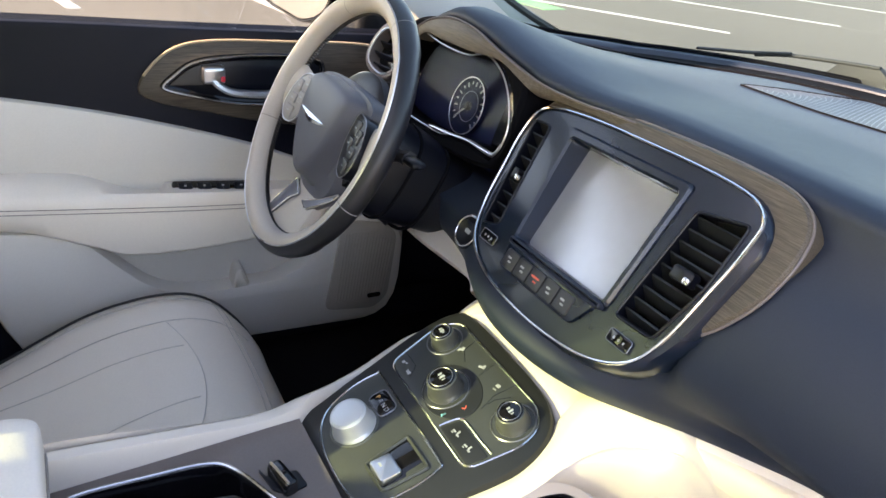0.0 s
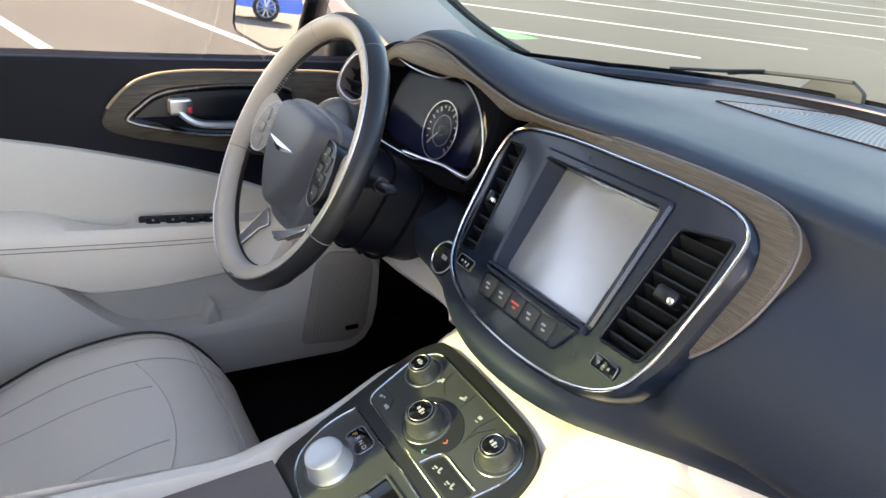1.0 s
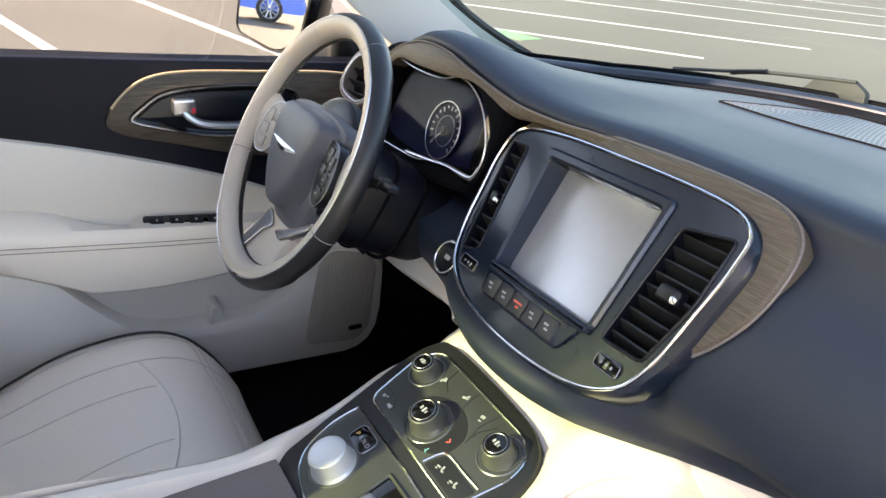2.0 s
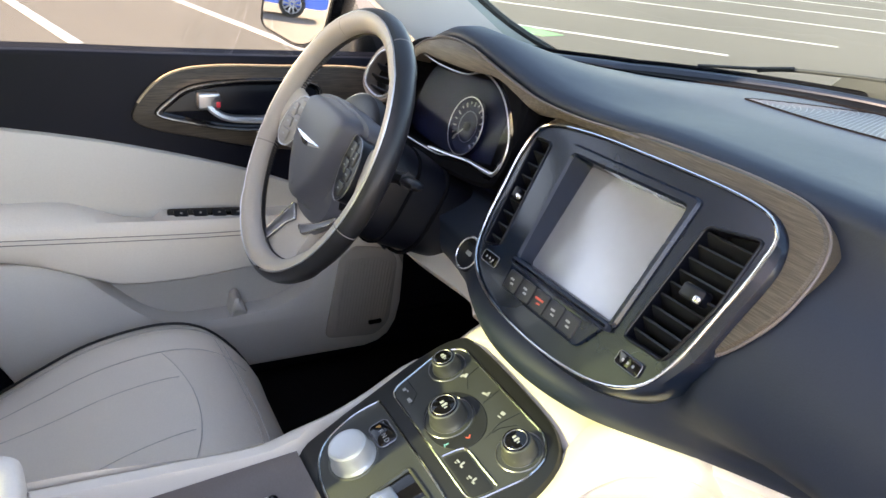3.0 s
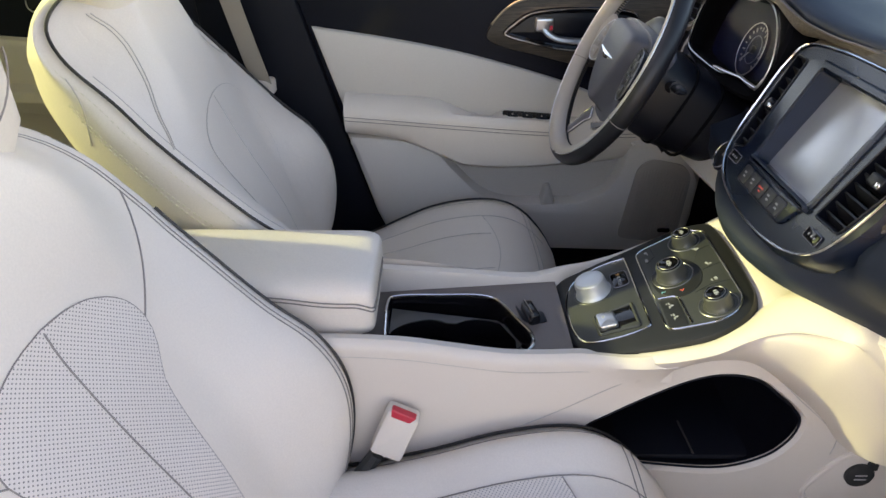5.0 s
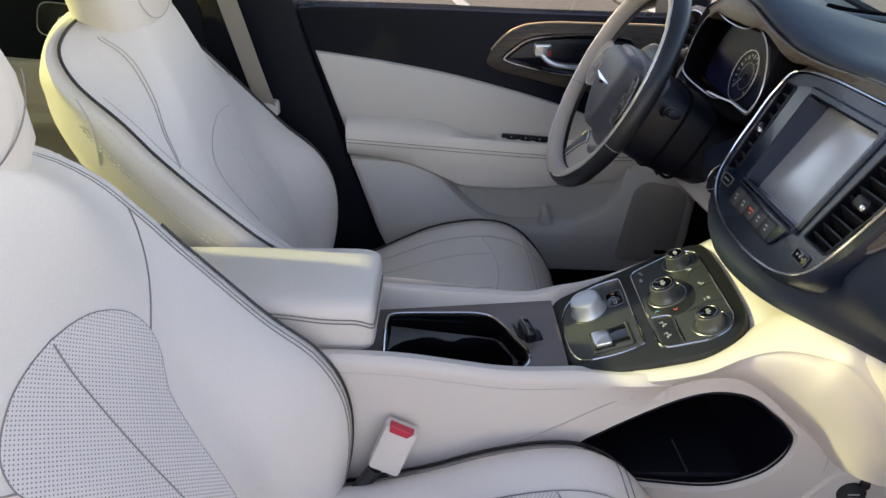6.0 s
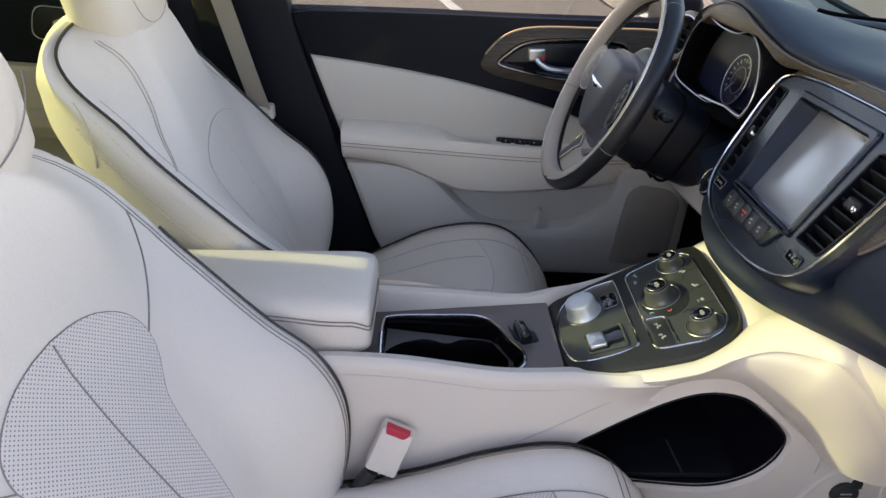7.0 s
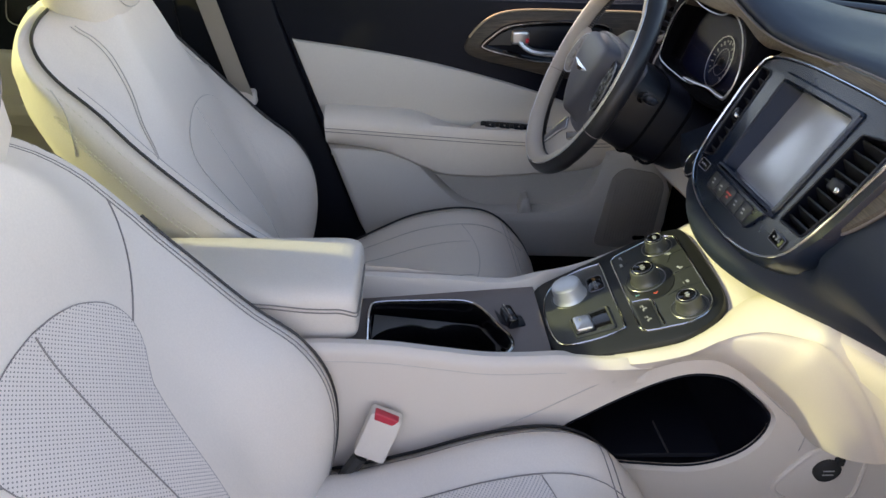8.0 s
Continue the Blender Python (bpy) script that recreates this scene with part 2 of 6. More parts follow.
def smooth01(a, b, x):
    t = min(max((x - a) / (b - a), 0), 1)
    return t * t * (3 - 2 * t)


def rrect(x0, y0, x1, y1, r, n=5):
    """A rectangle with round corners."""
    out = []
    for cx, cy, a in ((x1 - r, y1 - r, 0), (x0 + r, y1 - r, 90), (x0 + r, y0 + r, 180), (x1 - r, y0 + r, 270)):
        for i in range(n + 1):
            t = radians(a + 90 * i / n)
            out.append((cx + r * math.cos(t), cy + r * math.sin(t)))
    return out


def rounded(pts, r=0.01, n=4):
    """A polygon with its corners rounded."""
    pts = [Vector(p[:2]) for p in pts]
    out = []
    for i, p in enumerate(pts):
        a, b = pts[i - 1] - p, pts[(i + 1) % len(pts)] - p
        d = min(r, a.length * 0.45, b.length * 0.45)
        s, e = p + a.normalized() * d, p + b.normalized() * d
        for k in range(n + 1):
            t = k / n
            out.append(tuple((1 - t) ** 2 * s + 2 * t * (1 - t) * p + t * t * e))
    return out


def area2(o):
    return sum(o[i][0] * o[(i + 1) % len(o)][1] - o[(i + 1) % len(o)][0] * o[i][1] for i in range(len(o)))


def inset(o, d):
    """An outline moved inwards by d."""
    n, s = len(o), 1 if area2(o) > 0 else -1
    out = []
    for i in range(n):
        p, a, b = Vector(o[i][:2]), Vector(o[i - 1][:2]), Vector(o[(i + 1) % n][:2])
        e1, e2 = (p - a), (b - p)
        n1 = Vector((-e1.y, e1.x)).normalized() if e1.length > 1e-9 else Vector((0, 0))
        n2 = Vector((-e2.y, e2.x)).normalized() if e2.length > 1e-9 else Vector((0, 0))
        m = n1 + n2
        if m.length < 1e-6:
            m = n1
        m.normalize()
        out.append(tuple(p + m * d * s))
    return out


def rings(bm, loops, closed=True, cap0=False, cap1=False, uv=False):
    """Skins loops of the same count."""
    vs = [[bm.verts.new(p) for p in lp] for lp in loops]
    n = len(vs[0])
    for a, b in zip(vs, vs[1:]):
        for i in range(n if closed else n - 1):
            j = (i + 1) % n
            bm.faces.new((a[i], a[j], b[j], b[i]))
    for on, lp in ((cap0, vs[0]), (cap1, vs[-1])):
        if on and len(lp) < 5:
            bm.faces.new(lp)
        elif on:
            for tri in tessellate_polygon([[v.co for v in lp]]):
                if len(set(tri)) == 3:
                    bm.faces.new([lp[i] for i in tri])
    return vs


def prism(outline, m, depth, bevel=0.0, bm=None, low=0.0):
    """An outline raised from low to depth along the frame's normal, with a rounded front edge."""
    bm = bm or bmesh.new()
    up = lambda o, z: [m @ Vector((p[0], p[1], z)) for p in o]
    loops = [up(outline, low)]
    if bevel:
        loops += [up(outline, depth - bevel), up(inset(outline, bevel * 0.3), depth - bevel * 0.3), up(inset(outline, bevel), depth)]
    else:
        loops.append(up(outline, depth))
    rings(bm, loops, cap0=True, cap1=True)
    return bm


def ring_plate(outer, inner, m, depth, bevel=0.002, low=0.0, bm=None):
    """A flat frame between two outlines of the same count."""
    bm = bm or bmesh.new()
    up = lambda o, z: [m @ Vector((p[0], p[1], z)) for p in o]
    lp = [up(outer, low), up(outer, depth - bevel), up(inset(outer, bevel), depth), up(inset(inner, -bevel), depth), up(inner, depth - bevel), up(inner, low)]
    rings(bm, lp)
    return bm


def tube(pts, r, closed=False, seg=8, bm=None, flat=1.0):
    """A round rod along a line."""
    bm = bm or bmesh.new()
    pts = [Vector(p) for p in pts]
    n, loops, up = len(pts), [], Vector((0, 0, 1))
    prev = None
    for i, p in enumerate(pts):
        t = (pts[(i + 1) % n] - pts[i - 1]) if closed or 0 < i < n - 1 else (pts[1] - pts[0] if i == 0 else pts[-1] - pts[-2])
        t.normalize()
        if prev is None:
            prev = up if abs(t.dot(up)) < 0.9 else Vector((1, 0, 0))
        a = (prev - t * prev.dot(t)).normalized()
        b = t.cross(a)
        prev = a
        rr = r[i] if isinstance(r, (list, tuple)) else r
        loops.append([p + (a * math.cos(2 * math.pi * k / seg) * flat + b * math.sin(2 * math.pi * k / seg)) * rr for k in range(seg)])
    if closed:
        loops.append(loops[0])
        rings(bm, loops)
        bmesh.ops.remove_doubles(bm, verts=bm.verts, dist=1e-6)
    else:
        rings(bm, loops, cap0=True, cap1=True)
    return bm


def lathe(profile, m, seg=32, bm=None):
    """A turned body: pairs of radius and height along the frame's normal."""
    bm = bm or bmesh.new()
    loops = [[m @ Vector((max(r, 1e-5) * math.cos(2 * math.pi * k / seg), max(r, 1e-5) * math.sin(2 * math.pi * k / seg), z)) for k in range(seg)] for r, z in profile]
    rings(bm, loops, cap0=True, cap1=True)
    return bm


def box(x0, y0, z0, x1, y1, z1, bevel=0.0, bm=None):
    m = axes((0, 0, 0), (1, 0, 0), (0, 1, 0))
    o = rrect(min(x0, x1), min(y0, y1), max(x0, x1), max(y0, y1), max(bevel, 1e-4), 3) if bevel else [(x0, y0), (x1, y0), (x1, y1), (x0, y1)]
    return prism(o, m, z1, bevel, bm, z0)


def sheet(f, us, vs, bm=None, uvf=None):
    """A surface from a function of two numbers, with its texture measured along it."""
    bm = bm or bmesh.new()
    uv = bm.loops.layers.uv.verify()
    g = [[bm.verts.new(f(u, v)) for u in us] for v in vs]
    for j in range(len(vs) - 1):
        for i in range(len(us) - 1):
            fc = bm.faces.new((g[j][i], g[j][i + 1], g[j + 1][i + 1], g[j + 1][i]))
            if uvf:
                for lo, (a, b) in zip(fc.loops, ((i, j), (i + 1, j), (i + 1, j + 1), (i, j + 1))):
                    lo[uv].uv = uvf(us[a], vs[b])
    return bm


def screen_base(x):
    """How far forward the foot of the windscreen lies at x."""
    a = abs(x)
    return 1.335 - 1.9 * a * a if a < 0.40 else 1.031 - 0.42 * (a - 0.40) + 0.35 * (a - 0.40) ** 2


def steps(a, b, n):
    return [a + (b - a) * i / n for i in range(n + 1)]


# ---- outside ----
bm = bmesh.new()
rings(bm, [[(-600, -600, 0), (600, -600, 0)], [(-600, 600, 0), (600, 600, 0)]], closed=False)
solo("ground", bm, ASPHALT, "pale worn asphalt of a car park", "ground", "structure", smooth=False)


def floor_line(name, a, b, wide, material, label):
    a, b = Vector((*a, 0)), Vector((*b, 0))
    m = axes(a, b - a, Vector((0, 0, 1)).cross(b - a))
    L = (b - a).length
    solo(name, prism([(0, -wide / 2), (L, -wide / 2), (L, wide / 2), (0, wide / 2)], m, 0.004), material, label, "road marking", "structure", smooth=False)


for a, b in (((-9.5, -0.55), (-5.24, 0.373)), ((-10.5, 0.79), (-5.0, 2.0)), ((-6.72, 4.77), (-4.86, 6.55)), ((-8.72, 5.72), (-5.39, 9.15)),
             ((-11.2, 6.9), (-6.226, 12.34)), ((-13.5, 8.0), (-7.1, 15.5)), ((-15.5, 10.0), (-8.3, 18.5)), ((-18, 12), (-9.5, 22)), ((-9.5, -3.6), (-5.4, -2.6))):
    floor_line("bay_line", a, b, 0.095, LINEPAINT, "painted white parking bay line on the asphalt")
floor_line("green_marking", (-6.42, 4.86), (-5.85, 4.98), 0.34, GREENPAINT, "worn green paint patch on the asphalt")
solo("kerb_wall", box(-34, 30, 0, -8, 30.5, 1.2, 0.03), WALLM, "long low pale concrete wall at the lot's edge", "wall", "structure")

# ---- car shell ----
solo("floor", box(-0.76, -1.6, 0.10, 0.76, 1.2, 0.19, 0.01), CARPET, "black carpeted car floor", "floor", "structure")
# Roof out of view: left strip widened to block sun, rear shortened to admit it.
roof = lambda x, y, up: Vector((x, y, 1.37 + up - 0.17 * x * x - 0.05 * max(y - 0.1, 0) ** 2))
bm = bmesh.new()
for up in (0.0, 0.03):
    for x0, x1, y0, y1 in ((-0.75, -0.40, -1.24, 0.39), (0.40, 0.61, -1.24, 0.39), (-0.40, 0.40, -1.24, -0.42), (-0.40, 0.40, 0.24, 0.39)):
        sheet(lambda x, y: roof(x, y, up), steps(x0, x1, 6), steps(y0, y1, 8), bm)
hole = [(-0.40, -0.42), (0.40, -0.42), (0.40, 0.24), (-0.40, 0.24)]
rings(bm, [[roof(*p, 0.0) for p in hole], [roof(*p, 0.03) for p in hole]])
solo("ceiling", bm, HEADLINER, "pale woven headliner, unseen, edges set to steer the sun", "ceiling", "structure")
solo("wall_front", box(-0.78, 1.24, 0.10, 0.78, 1.30, 0.82, 0.01), BLACK, "black bulkhead under the dashboard", "wall", "structure")
for s in (-1, 1):
    solo("kick_panel", box(s * 0.735, 0.775, 0.10, s * 0.79, 1.26, 0.84, 0.01), BLACK, "black footwell side panel", "trim", "structure")
# Unseen bulkhead; its raised part is added to shade half the armrest.
shade_outline = [(0.74, 0.19), (0.74, 0.90), (0.55, 0.975), (0.45, 0.985), (0.43, 1.08), (0.39, 1.12), (-0.11, 1.12), (-0.145, 1.08), (-0.15, 0.985), (-0.55, 0.98), (-0.74, 0.90), (-0.74, 0.19)]
solo("wall_rear", prism(rounded(shade_outline, 0.02), axes((0, -1.22, 0), (1, 0, 0), (0, 0, 1)), 0.08, 0.01), CREAM, "unseen beige rear bulkhead, raised on one side to shade the armrest", "wall", "structure")
solo("rear_shelf", box(-0.76, -2.26, 0.86, 0.76, -1.30, 0.90, 0.01), BLACK, "black shelf below the rear window", "shelf", "structure")
for s, nm in ((-1, "wall_left"), (1, "wall_right")):
    bm = bmesh.new()
    box(s * 0.72, -0.34, 0.10, s * 0.80, 1.2, 0.27, 0.01, bm)
    solo(nm, bm, BLACK, "black door sill", "sill", "structure")
    # roof rails and rear pillars
    bm = tube(spline([(s * 0.62, 0.52, 1.245), (s * 0.59, 0.36, 1.33), (s * 0.59, -0.4, 1.36), (s * 0.60, -1.2, 1.33), (s * 0.64, -1.62, 1.22), (s * 0.70, -2.26, 0.95)], 6), 0.045, bm=None)
    solo("roof_rail", bm, HEADLINER, "pale roof rail above the doors", "trim", "structure")


def pillar_left():
    m = axes((-0.70, 0, 0), (0, 1, 0), (0, 0, 1))
    o = [(0.645, 0.965), (0.78, 0.86), (1.12, 0.855), (0.865, 0.972), (0.60, 1.21), (0.45, 1.30), (0.37, 1.30), (0.46, 1.18)]
    return prism(rounded(o, 0.02), m, 0.03, 0.01)


solo("pillar_trim", pillar_left(), PILLAR, "pale plastic front pillar trim", "trim", "structure")
solo("pillar_seal", tube(spline([(-0.676, 1.06, 0.872), (-0.676, 0.868, 0.974), (-0.676, 0.603, 1.212), (-0.676, 0.45, 1.30)], 6), 0.009, seg=8), RUBBER, "black rubber seal along the front pillar", "seal", "structure")
bm = prism([(-0.34, 0.2), (0.075, 0.2), (-0.006, 0.33), (-0.155, 0.82), (-0.19, 1.0), (-0.22, 1.33), (-0.40, 1.33), (-0.38, 0.9)], axes((-0.745, 0, 0), (0, 1, 0), (0, 0, 1)), 0.035, 0.012)
solo("pillar_left", bm, BLACK, "black plastic centre pillar trim", "pillar", "structure")
# Unseen pillar; the forward flare at its top is added to shade the stack.
bm = prism([(-0.42, 0.2), (-0.29, 0.2), (-0.29, 0.97), (-0.19, 1.08), (-0.13, 1.36), (-0.38, 1.36), (-0.40, 0.9)], axes((0.70, 0, 0), (0, 1, 0), (0, 0, 1)), 0.06, 0.012)
solo("pillar_right", bm, BLACK, "unseen black centre pillar, top flared to block sun", "pillar", "structure")

bm = sheet(lambda x, y: roof(x, y, 0.034), steps(-0.42, 0.42, 8), steps(-0.44, 0.26, 8))
roof_pane = solo("window_3", bm, ROOFPANE, "tinted glass roof panel", "window", "structure")
roof_pane.visible_shadow = False

# Out of view; widened inward to keep sun off the driver door.
for s in (-1, 1):
    solo("pillar_rear_baffle", box(s * 0.50, -1.62, 0.9, s * 0.78, -1.30, 1.36, 0.02), HEADLINER, "unseen pale rear pillar, widened to block sun", "pillar", "structure")

# windscreen
bm = bmesh.new()
sheet(lambda u, v: Vector((u * (0.70 - 0.14 * v), (screen_base(0.70 * u) + 0.02) * (1 - v) + v * (0.38 - 0.08 * u * u), 0.885 + 0.47 * v)), steps(-1, 1, 14), steps(0, 1, 8), bm)
pane = solo("window_1", bm, SCREENPANE, "clear curved windscreen glass", "window", "structure")
pane.visible_shadow = False

# Unseen header, placed to limit how high sun reaches on the dash.
solo("roof_header_baffle", box(-0.62, -1.27, 1.345, 0.62, -1.23, 1.40, 0.01), HEADLINER, "unseen pale header, placed to cut off the sun above the rear window", "trim", "structure")
bm = sheet(lambda u, v: Vector(((0.70 - 0.10 * v) * u, -2.24 + 0.94 * v - 0.03 * (1 - u * u), 0.93 + 0.42 * v)), steps(-1, 1, 8), steps(0, 1.06, 4))
solo("window_2", bm, REARPANE, "green tinted rear window glass", "window", "structure")
for s in (-1, 1):
    solo("wall_side_rear", box(s * 0.74, -2.28, 0.10, s * 0.80, -1.30, 0.93, 0.01), BODY, "dark painted rear side panel", "wall", "structure")

# rear doors
def rear_door(s, label):
    d = thing("rear_door", (s * 0.75, -0.8, 0.2), label, "car door", "car doors")
    m = axes((s * 0.75, 0, 0), (0, 1, 0), (0, 0, 1)) if s < 0 else axes((s * 0.75, 0, 0), (0, -1, 0), (0, 0, 1))
    k = 1 if s < 0 else -1
    o = [(-0.38, 0.25), (-0.36, 0.9), (-1.30, 0.96), (-1.25, 0.5), (-0.95, 0.25)]
    part("door_panel", prism(rounded([(k * a, b) for a, b in o], 0.03), m, 0.03, 0.01, None, -0.05), BLACK, d)
    o = [(-0.39, 0.27), (-0.39, 0.72), (-0.8, 0.745), (-1.2, 0.78), (-1.2, 0.5), (-0.92, 0.27)]
    part("lower_trim", prism(rounded([(k * a, b) for a, b in o], 0.03), m, 0.05, 0.012), CREAM, d, "beige lower door trim")
    o = [(-0.4, 0.56), (-0.4, 0.63), (-0.9, 0.65), (-0.95, 0.6)]
    part("armrest", prism(rounded([(k * a, b) for a, b in o], 0.02), m, 0.10, 0.02), CREAM, d)
    hb = [(k * a, b) for a, b in [(-0.50, 0.80), (-0.56, 0.855), (-0.72, 0.87), (-0.74, 0.80), (-0.60, 0.78)]]
    bz = part("handle_bezel", prism(rounded(hb, 0.025), m, 0.035, 0.004), GLOSSB, d, "gloss black handle recess")
    part("chrome_edge", tube([m @ Vector((*p, 0.036)) for p in rounded(hb, 0.025)], 0.0014, True), SILVER, bz)
    part("handle", prism(rounded([(k * a, b) for a, b in [(-0.57, 0.80), (-0.57, 0.84), (-0.68, 0.84), (-0.68, 0.82)]], 0.012), m, 0.055, 0.006, None, 0.034), SILVER, d)
    g = part("window_pane", prism([(k * a, b) for a, b in [(-0.37, 0.9), (-0.40, 1.34), (-1.15, 1.30), (-1.62, 1.02), (-1.3, 0.955)]], m, 0.0, 0, None, -0.004), TINTED, d, "green tinted glass pane", False)
    # Deep upper frame, out of view, added to block stray sun.
    part("window_frame_baffle", prism([(k * a, b) for a, b in [(-0.38, 1.22), (-0.38, 1.43), (-1.60, 1.43), (-1.62, 1.24), (-1.34, 1.22), (-1.30, 0.97), (-1.10, 0.97), (-1.06, 1.22)]], m, 0.02, 0.004, None, -0.02), BLACK, d)
    return d


rear_door(-1, "black and beige rear door with chrome-edged handle")
rear_door(1, "black and beige rear door with green tinted window")

# ---- driver door ----
DM = axes((-0.725, 0, 0), (0, 1, 0), (0, 0, 1))


def dp(outline, depth, bevel, low=0.0, r=0.02):
    return prism(rounded(outline, r) if r else outline, DM, depth, bevel, None, low)


def driver_door():
    d = thing("front_door", (-0.725, 0.3, 0.25), "black and beige front door panel with wood trim", "car door", "car doors")
    top = spline([(-0.20, 0.868), (0.12, 0.862), (0.36, 0.854), (0.71, 0.848), (0.86, 0.85)], 6)
    shell = [(-0.165, 0.86)] + [tuple(p[:2]) for p in spline([(x, z, 0) for x, z in [(-0.165, 0.866), (0.12, 0.862), (0.36, 0.855), (0.71, 0.849), (0.84, 0.85)]], 5)][1:] + [(0.82, 0.62), (0.79, 0.42), (0.778, 0.30), (0.748, 0.235), (0.69, 0.208), (0.03, 0.22)]
    part("door_shell", dp(shell, 0.006, 0.004, -0.05, 0), DOORSKIN, d, "black grained upper door panel")
    # rolled top edge of the door
    part("window_sill", tube([DM @ Vector((p.x, p.y - 0.018, -0.022)) for p in top], 0.024), DOORSKIN, d)
    # beige upper insert
    up = [tuple(p[:2]) for p in spline([(a, b, 0) for a, b in [(-0.128, 0.771), (0.05, 0.745), (0.22, 0.711), (0.42, 0.655), (0.56, 0.60), (0.68, 0.545)]], 6)]
    ins = up + [(0.60, 0.50), (0.40, 0.53), (-0.06, 0.56)]
    part("upper_trim", dp(ins, 0.018, 0.008, 0, 0), DOORDIM, d, "beige upper door trim, darkened for the dimmer light there")
    part("lower_trim", dp([(-0.068, 0.58), (0.62, 0.53), (0.74, 0.50), (0.780, 0.44), (0.772, 0.31), (0.745, 0.245), (0.69, 0.216), (0.04, 0.235), (-0.005, 0.33)], 0.013, 0.004, -0.01, 0.03), DOORDIM, d, "beige plastic lower door trim")
    # armrest, swept along the door
    tops = curve1([(-0.13, 0.632), (0.04, 0.623), (0.135, 0.616), (0.175, 0.602), (0.21, 0.586), (0.25, 0.577), (0.272, 0.575), (0.282, 0.586), (0.30, 0.586), (0.42, 0.576), (0.55, 0.568), (0.68, 0.54)])
    bots = curve1([(-0.13, 0.545), (0.05, 0.525), (0.165, 0.479), (0.203, 0.462), (0.3, 0.456), (0.42, 0.462), (0.6, 0.48), (0.68, 0.52)])
    outs = curve1([(-0.13, 0.075), (0.2, 0.082), (0.42, 0.08), (0.56, 0.06), (0.68, 0.012)])
    crest = curve1([(-0.13, 0.613), (0.0, 0.605), (0.3, 0.584), (0.45, 0.574), (0.6, 0.562), (0.68, 0.545)])
    lp = []
    for y in steps(-0.062, 0.68, 60):
        t, b, o, c = tops(y), bots(y), outs(y), crest(y)
        prof = [(0.0, t - 0.004), (o * 0.45, min(t, c + 0.022)), (o * 0.72, min(t, c + 0.012)), (o * 0.90, c + 0.003), (o * 0.98, c - 0.007), (o, c - 0.02), (o * 0.98, (t + b) / 2 - 0.01), (o * 0.85, b + 0.015), (o * 0.6, b + 0.002), (0.0, b)]
        lp.append([DM @ Vector((y, z, x)) for x, z in prof])
    bm = bmesh.new()
    rings(bm, lp, closed=True, cap0=True, cap1=True)
    arm = part("armrest", bm, LEATHER, d, "padded beige armrest with double stitching")
    for dz in (-0.036, -0.044):
        part("stitching", tube([DM @ Vector((y, crest(y) + dz + 0.016, outs(y) * 1.0 + 0.0004)) for y in steps(-0.062, 0.6, 40)], 0.0008, seg=5), THREAD, arm)
    # rear lower pad, proud, with the s-curved edge
    s = [tuple(p[:2]) for p in spline([(a, b, 0) for a, b in [(-0.062, 0.536), (0.02, 0.532), (0.085, 0.522), (0.143, 0.499), (0.188, 0.452), (0.245, 0.396), (0.297, 0.372), (0.36, 0.366), (0.48, 0.369)]], 6)]
    f = [tuple(p[:2]) for p in spline([(a, b, 0) for a, b in [(0.48, 0.369), (0.545, 0.402), (0.575, 0.461), (0.582, 0.53)]], 5)][1:]
    part("lower_pad", dp(s + f + [(0.70, 0.52), (0.74, 0.48), (0.765, 0.42), (0.764, 0.33), (0.756, 0.285), (0.738, 0.252), (0.712, 0.235), (0.68, 0.228), (0.04, 0.245), (0.0, 0.335)], 0.054, 0.020, 0, 0), DOORDIM, d, "beige moulded map pocket front")
    part("pocket_divider", dp([(0.392, 0.355), (0.40, 0.40), (0.415, 0.405), (0.43, 0.36)], 0.05, 0.008, 0.0, 0.008), DOORDIM, d)
    # loudspeaker
    sp = [(0.585, 0.275), (0.612, 0.462), (0.64, 0.485), (0.72, 0.47), (0.742, 0.44), (0.732, 0.29), (0.70, 0.262)]
    g = part("speaker_grille", dp(sp, 0.058, 0.003, 0.03, 0.02), GRILLE, d, "taupe ribbed loudspeaker grille")
    for i in range(17):
        y = 0.61 + i * 0.0068
        part("rib", tube([DM @ Vector((y, 0.292 + 0.01 * (i > 13), 0.0585)), DM @ Vector((y + 0.014, 0.455 - 0.004 * max(i - 10, 0), 0.0585))], 0.0012, seg=4), GRILLE, g)
    part("badge", dp(rrect(0.682, 0.293, 0.712, 0.303, 0.004), 0.062, 0.001, 0.055, 0), GLOSSB, g, "small black badge")
    # wood ring and handle recess
    wo = [tuple(p[:2]) for p in spline([(a, b, 0) for a, b in [(0.252, 0.752), (0.272, 0.792), (0.315, 0.826), (0.38, 0.838), (0.50, 0.837), (0.66, 0.832), (0.77, 0.80), (0.74, 0.70), (0.62, 0.672), (0.46, 0.69), (0.36, 0.712), (0.285, 0.73)]], 6, True)]
    part("wood_trim", prism(wo, DM, 0.016, 0.005), WOODV, d, "brown wood-grain trim round the handle")
    part("tan_edge", tube([DM @ Vector((*p, 0.0155)) for p in wo[4:32]], 0.0024, seg=6), TAN, d, "tan line along the wood trim")
    bo = [tuple(p[:2]) for p in spline([(a, b, 0) for a, b in [(0.288, 0.757), (0.31, 0.785), (0.35, 0.808), (0.43, 0.816), (0.53, 0.814), (0.575, 0.80), (0.57, 0.76), (0.52, 0.725), (0.43, 0.722), (0.345, 0.738)]], 6, True)]
    bz = part("handle_bezel", ring_plate(bo, inset(bo, 0.012), DM, 0.021, 0.003, 0.0), GLOSSB, d, "gloss black handle recess")
    part("recess", prism(inset(bo, 0.011), DM, 0.0165, 0.001), SATIN, bz)
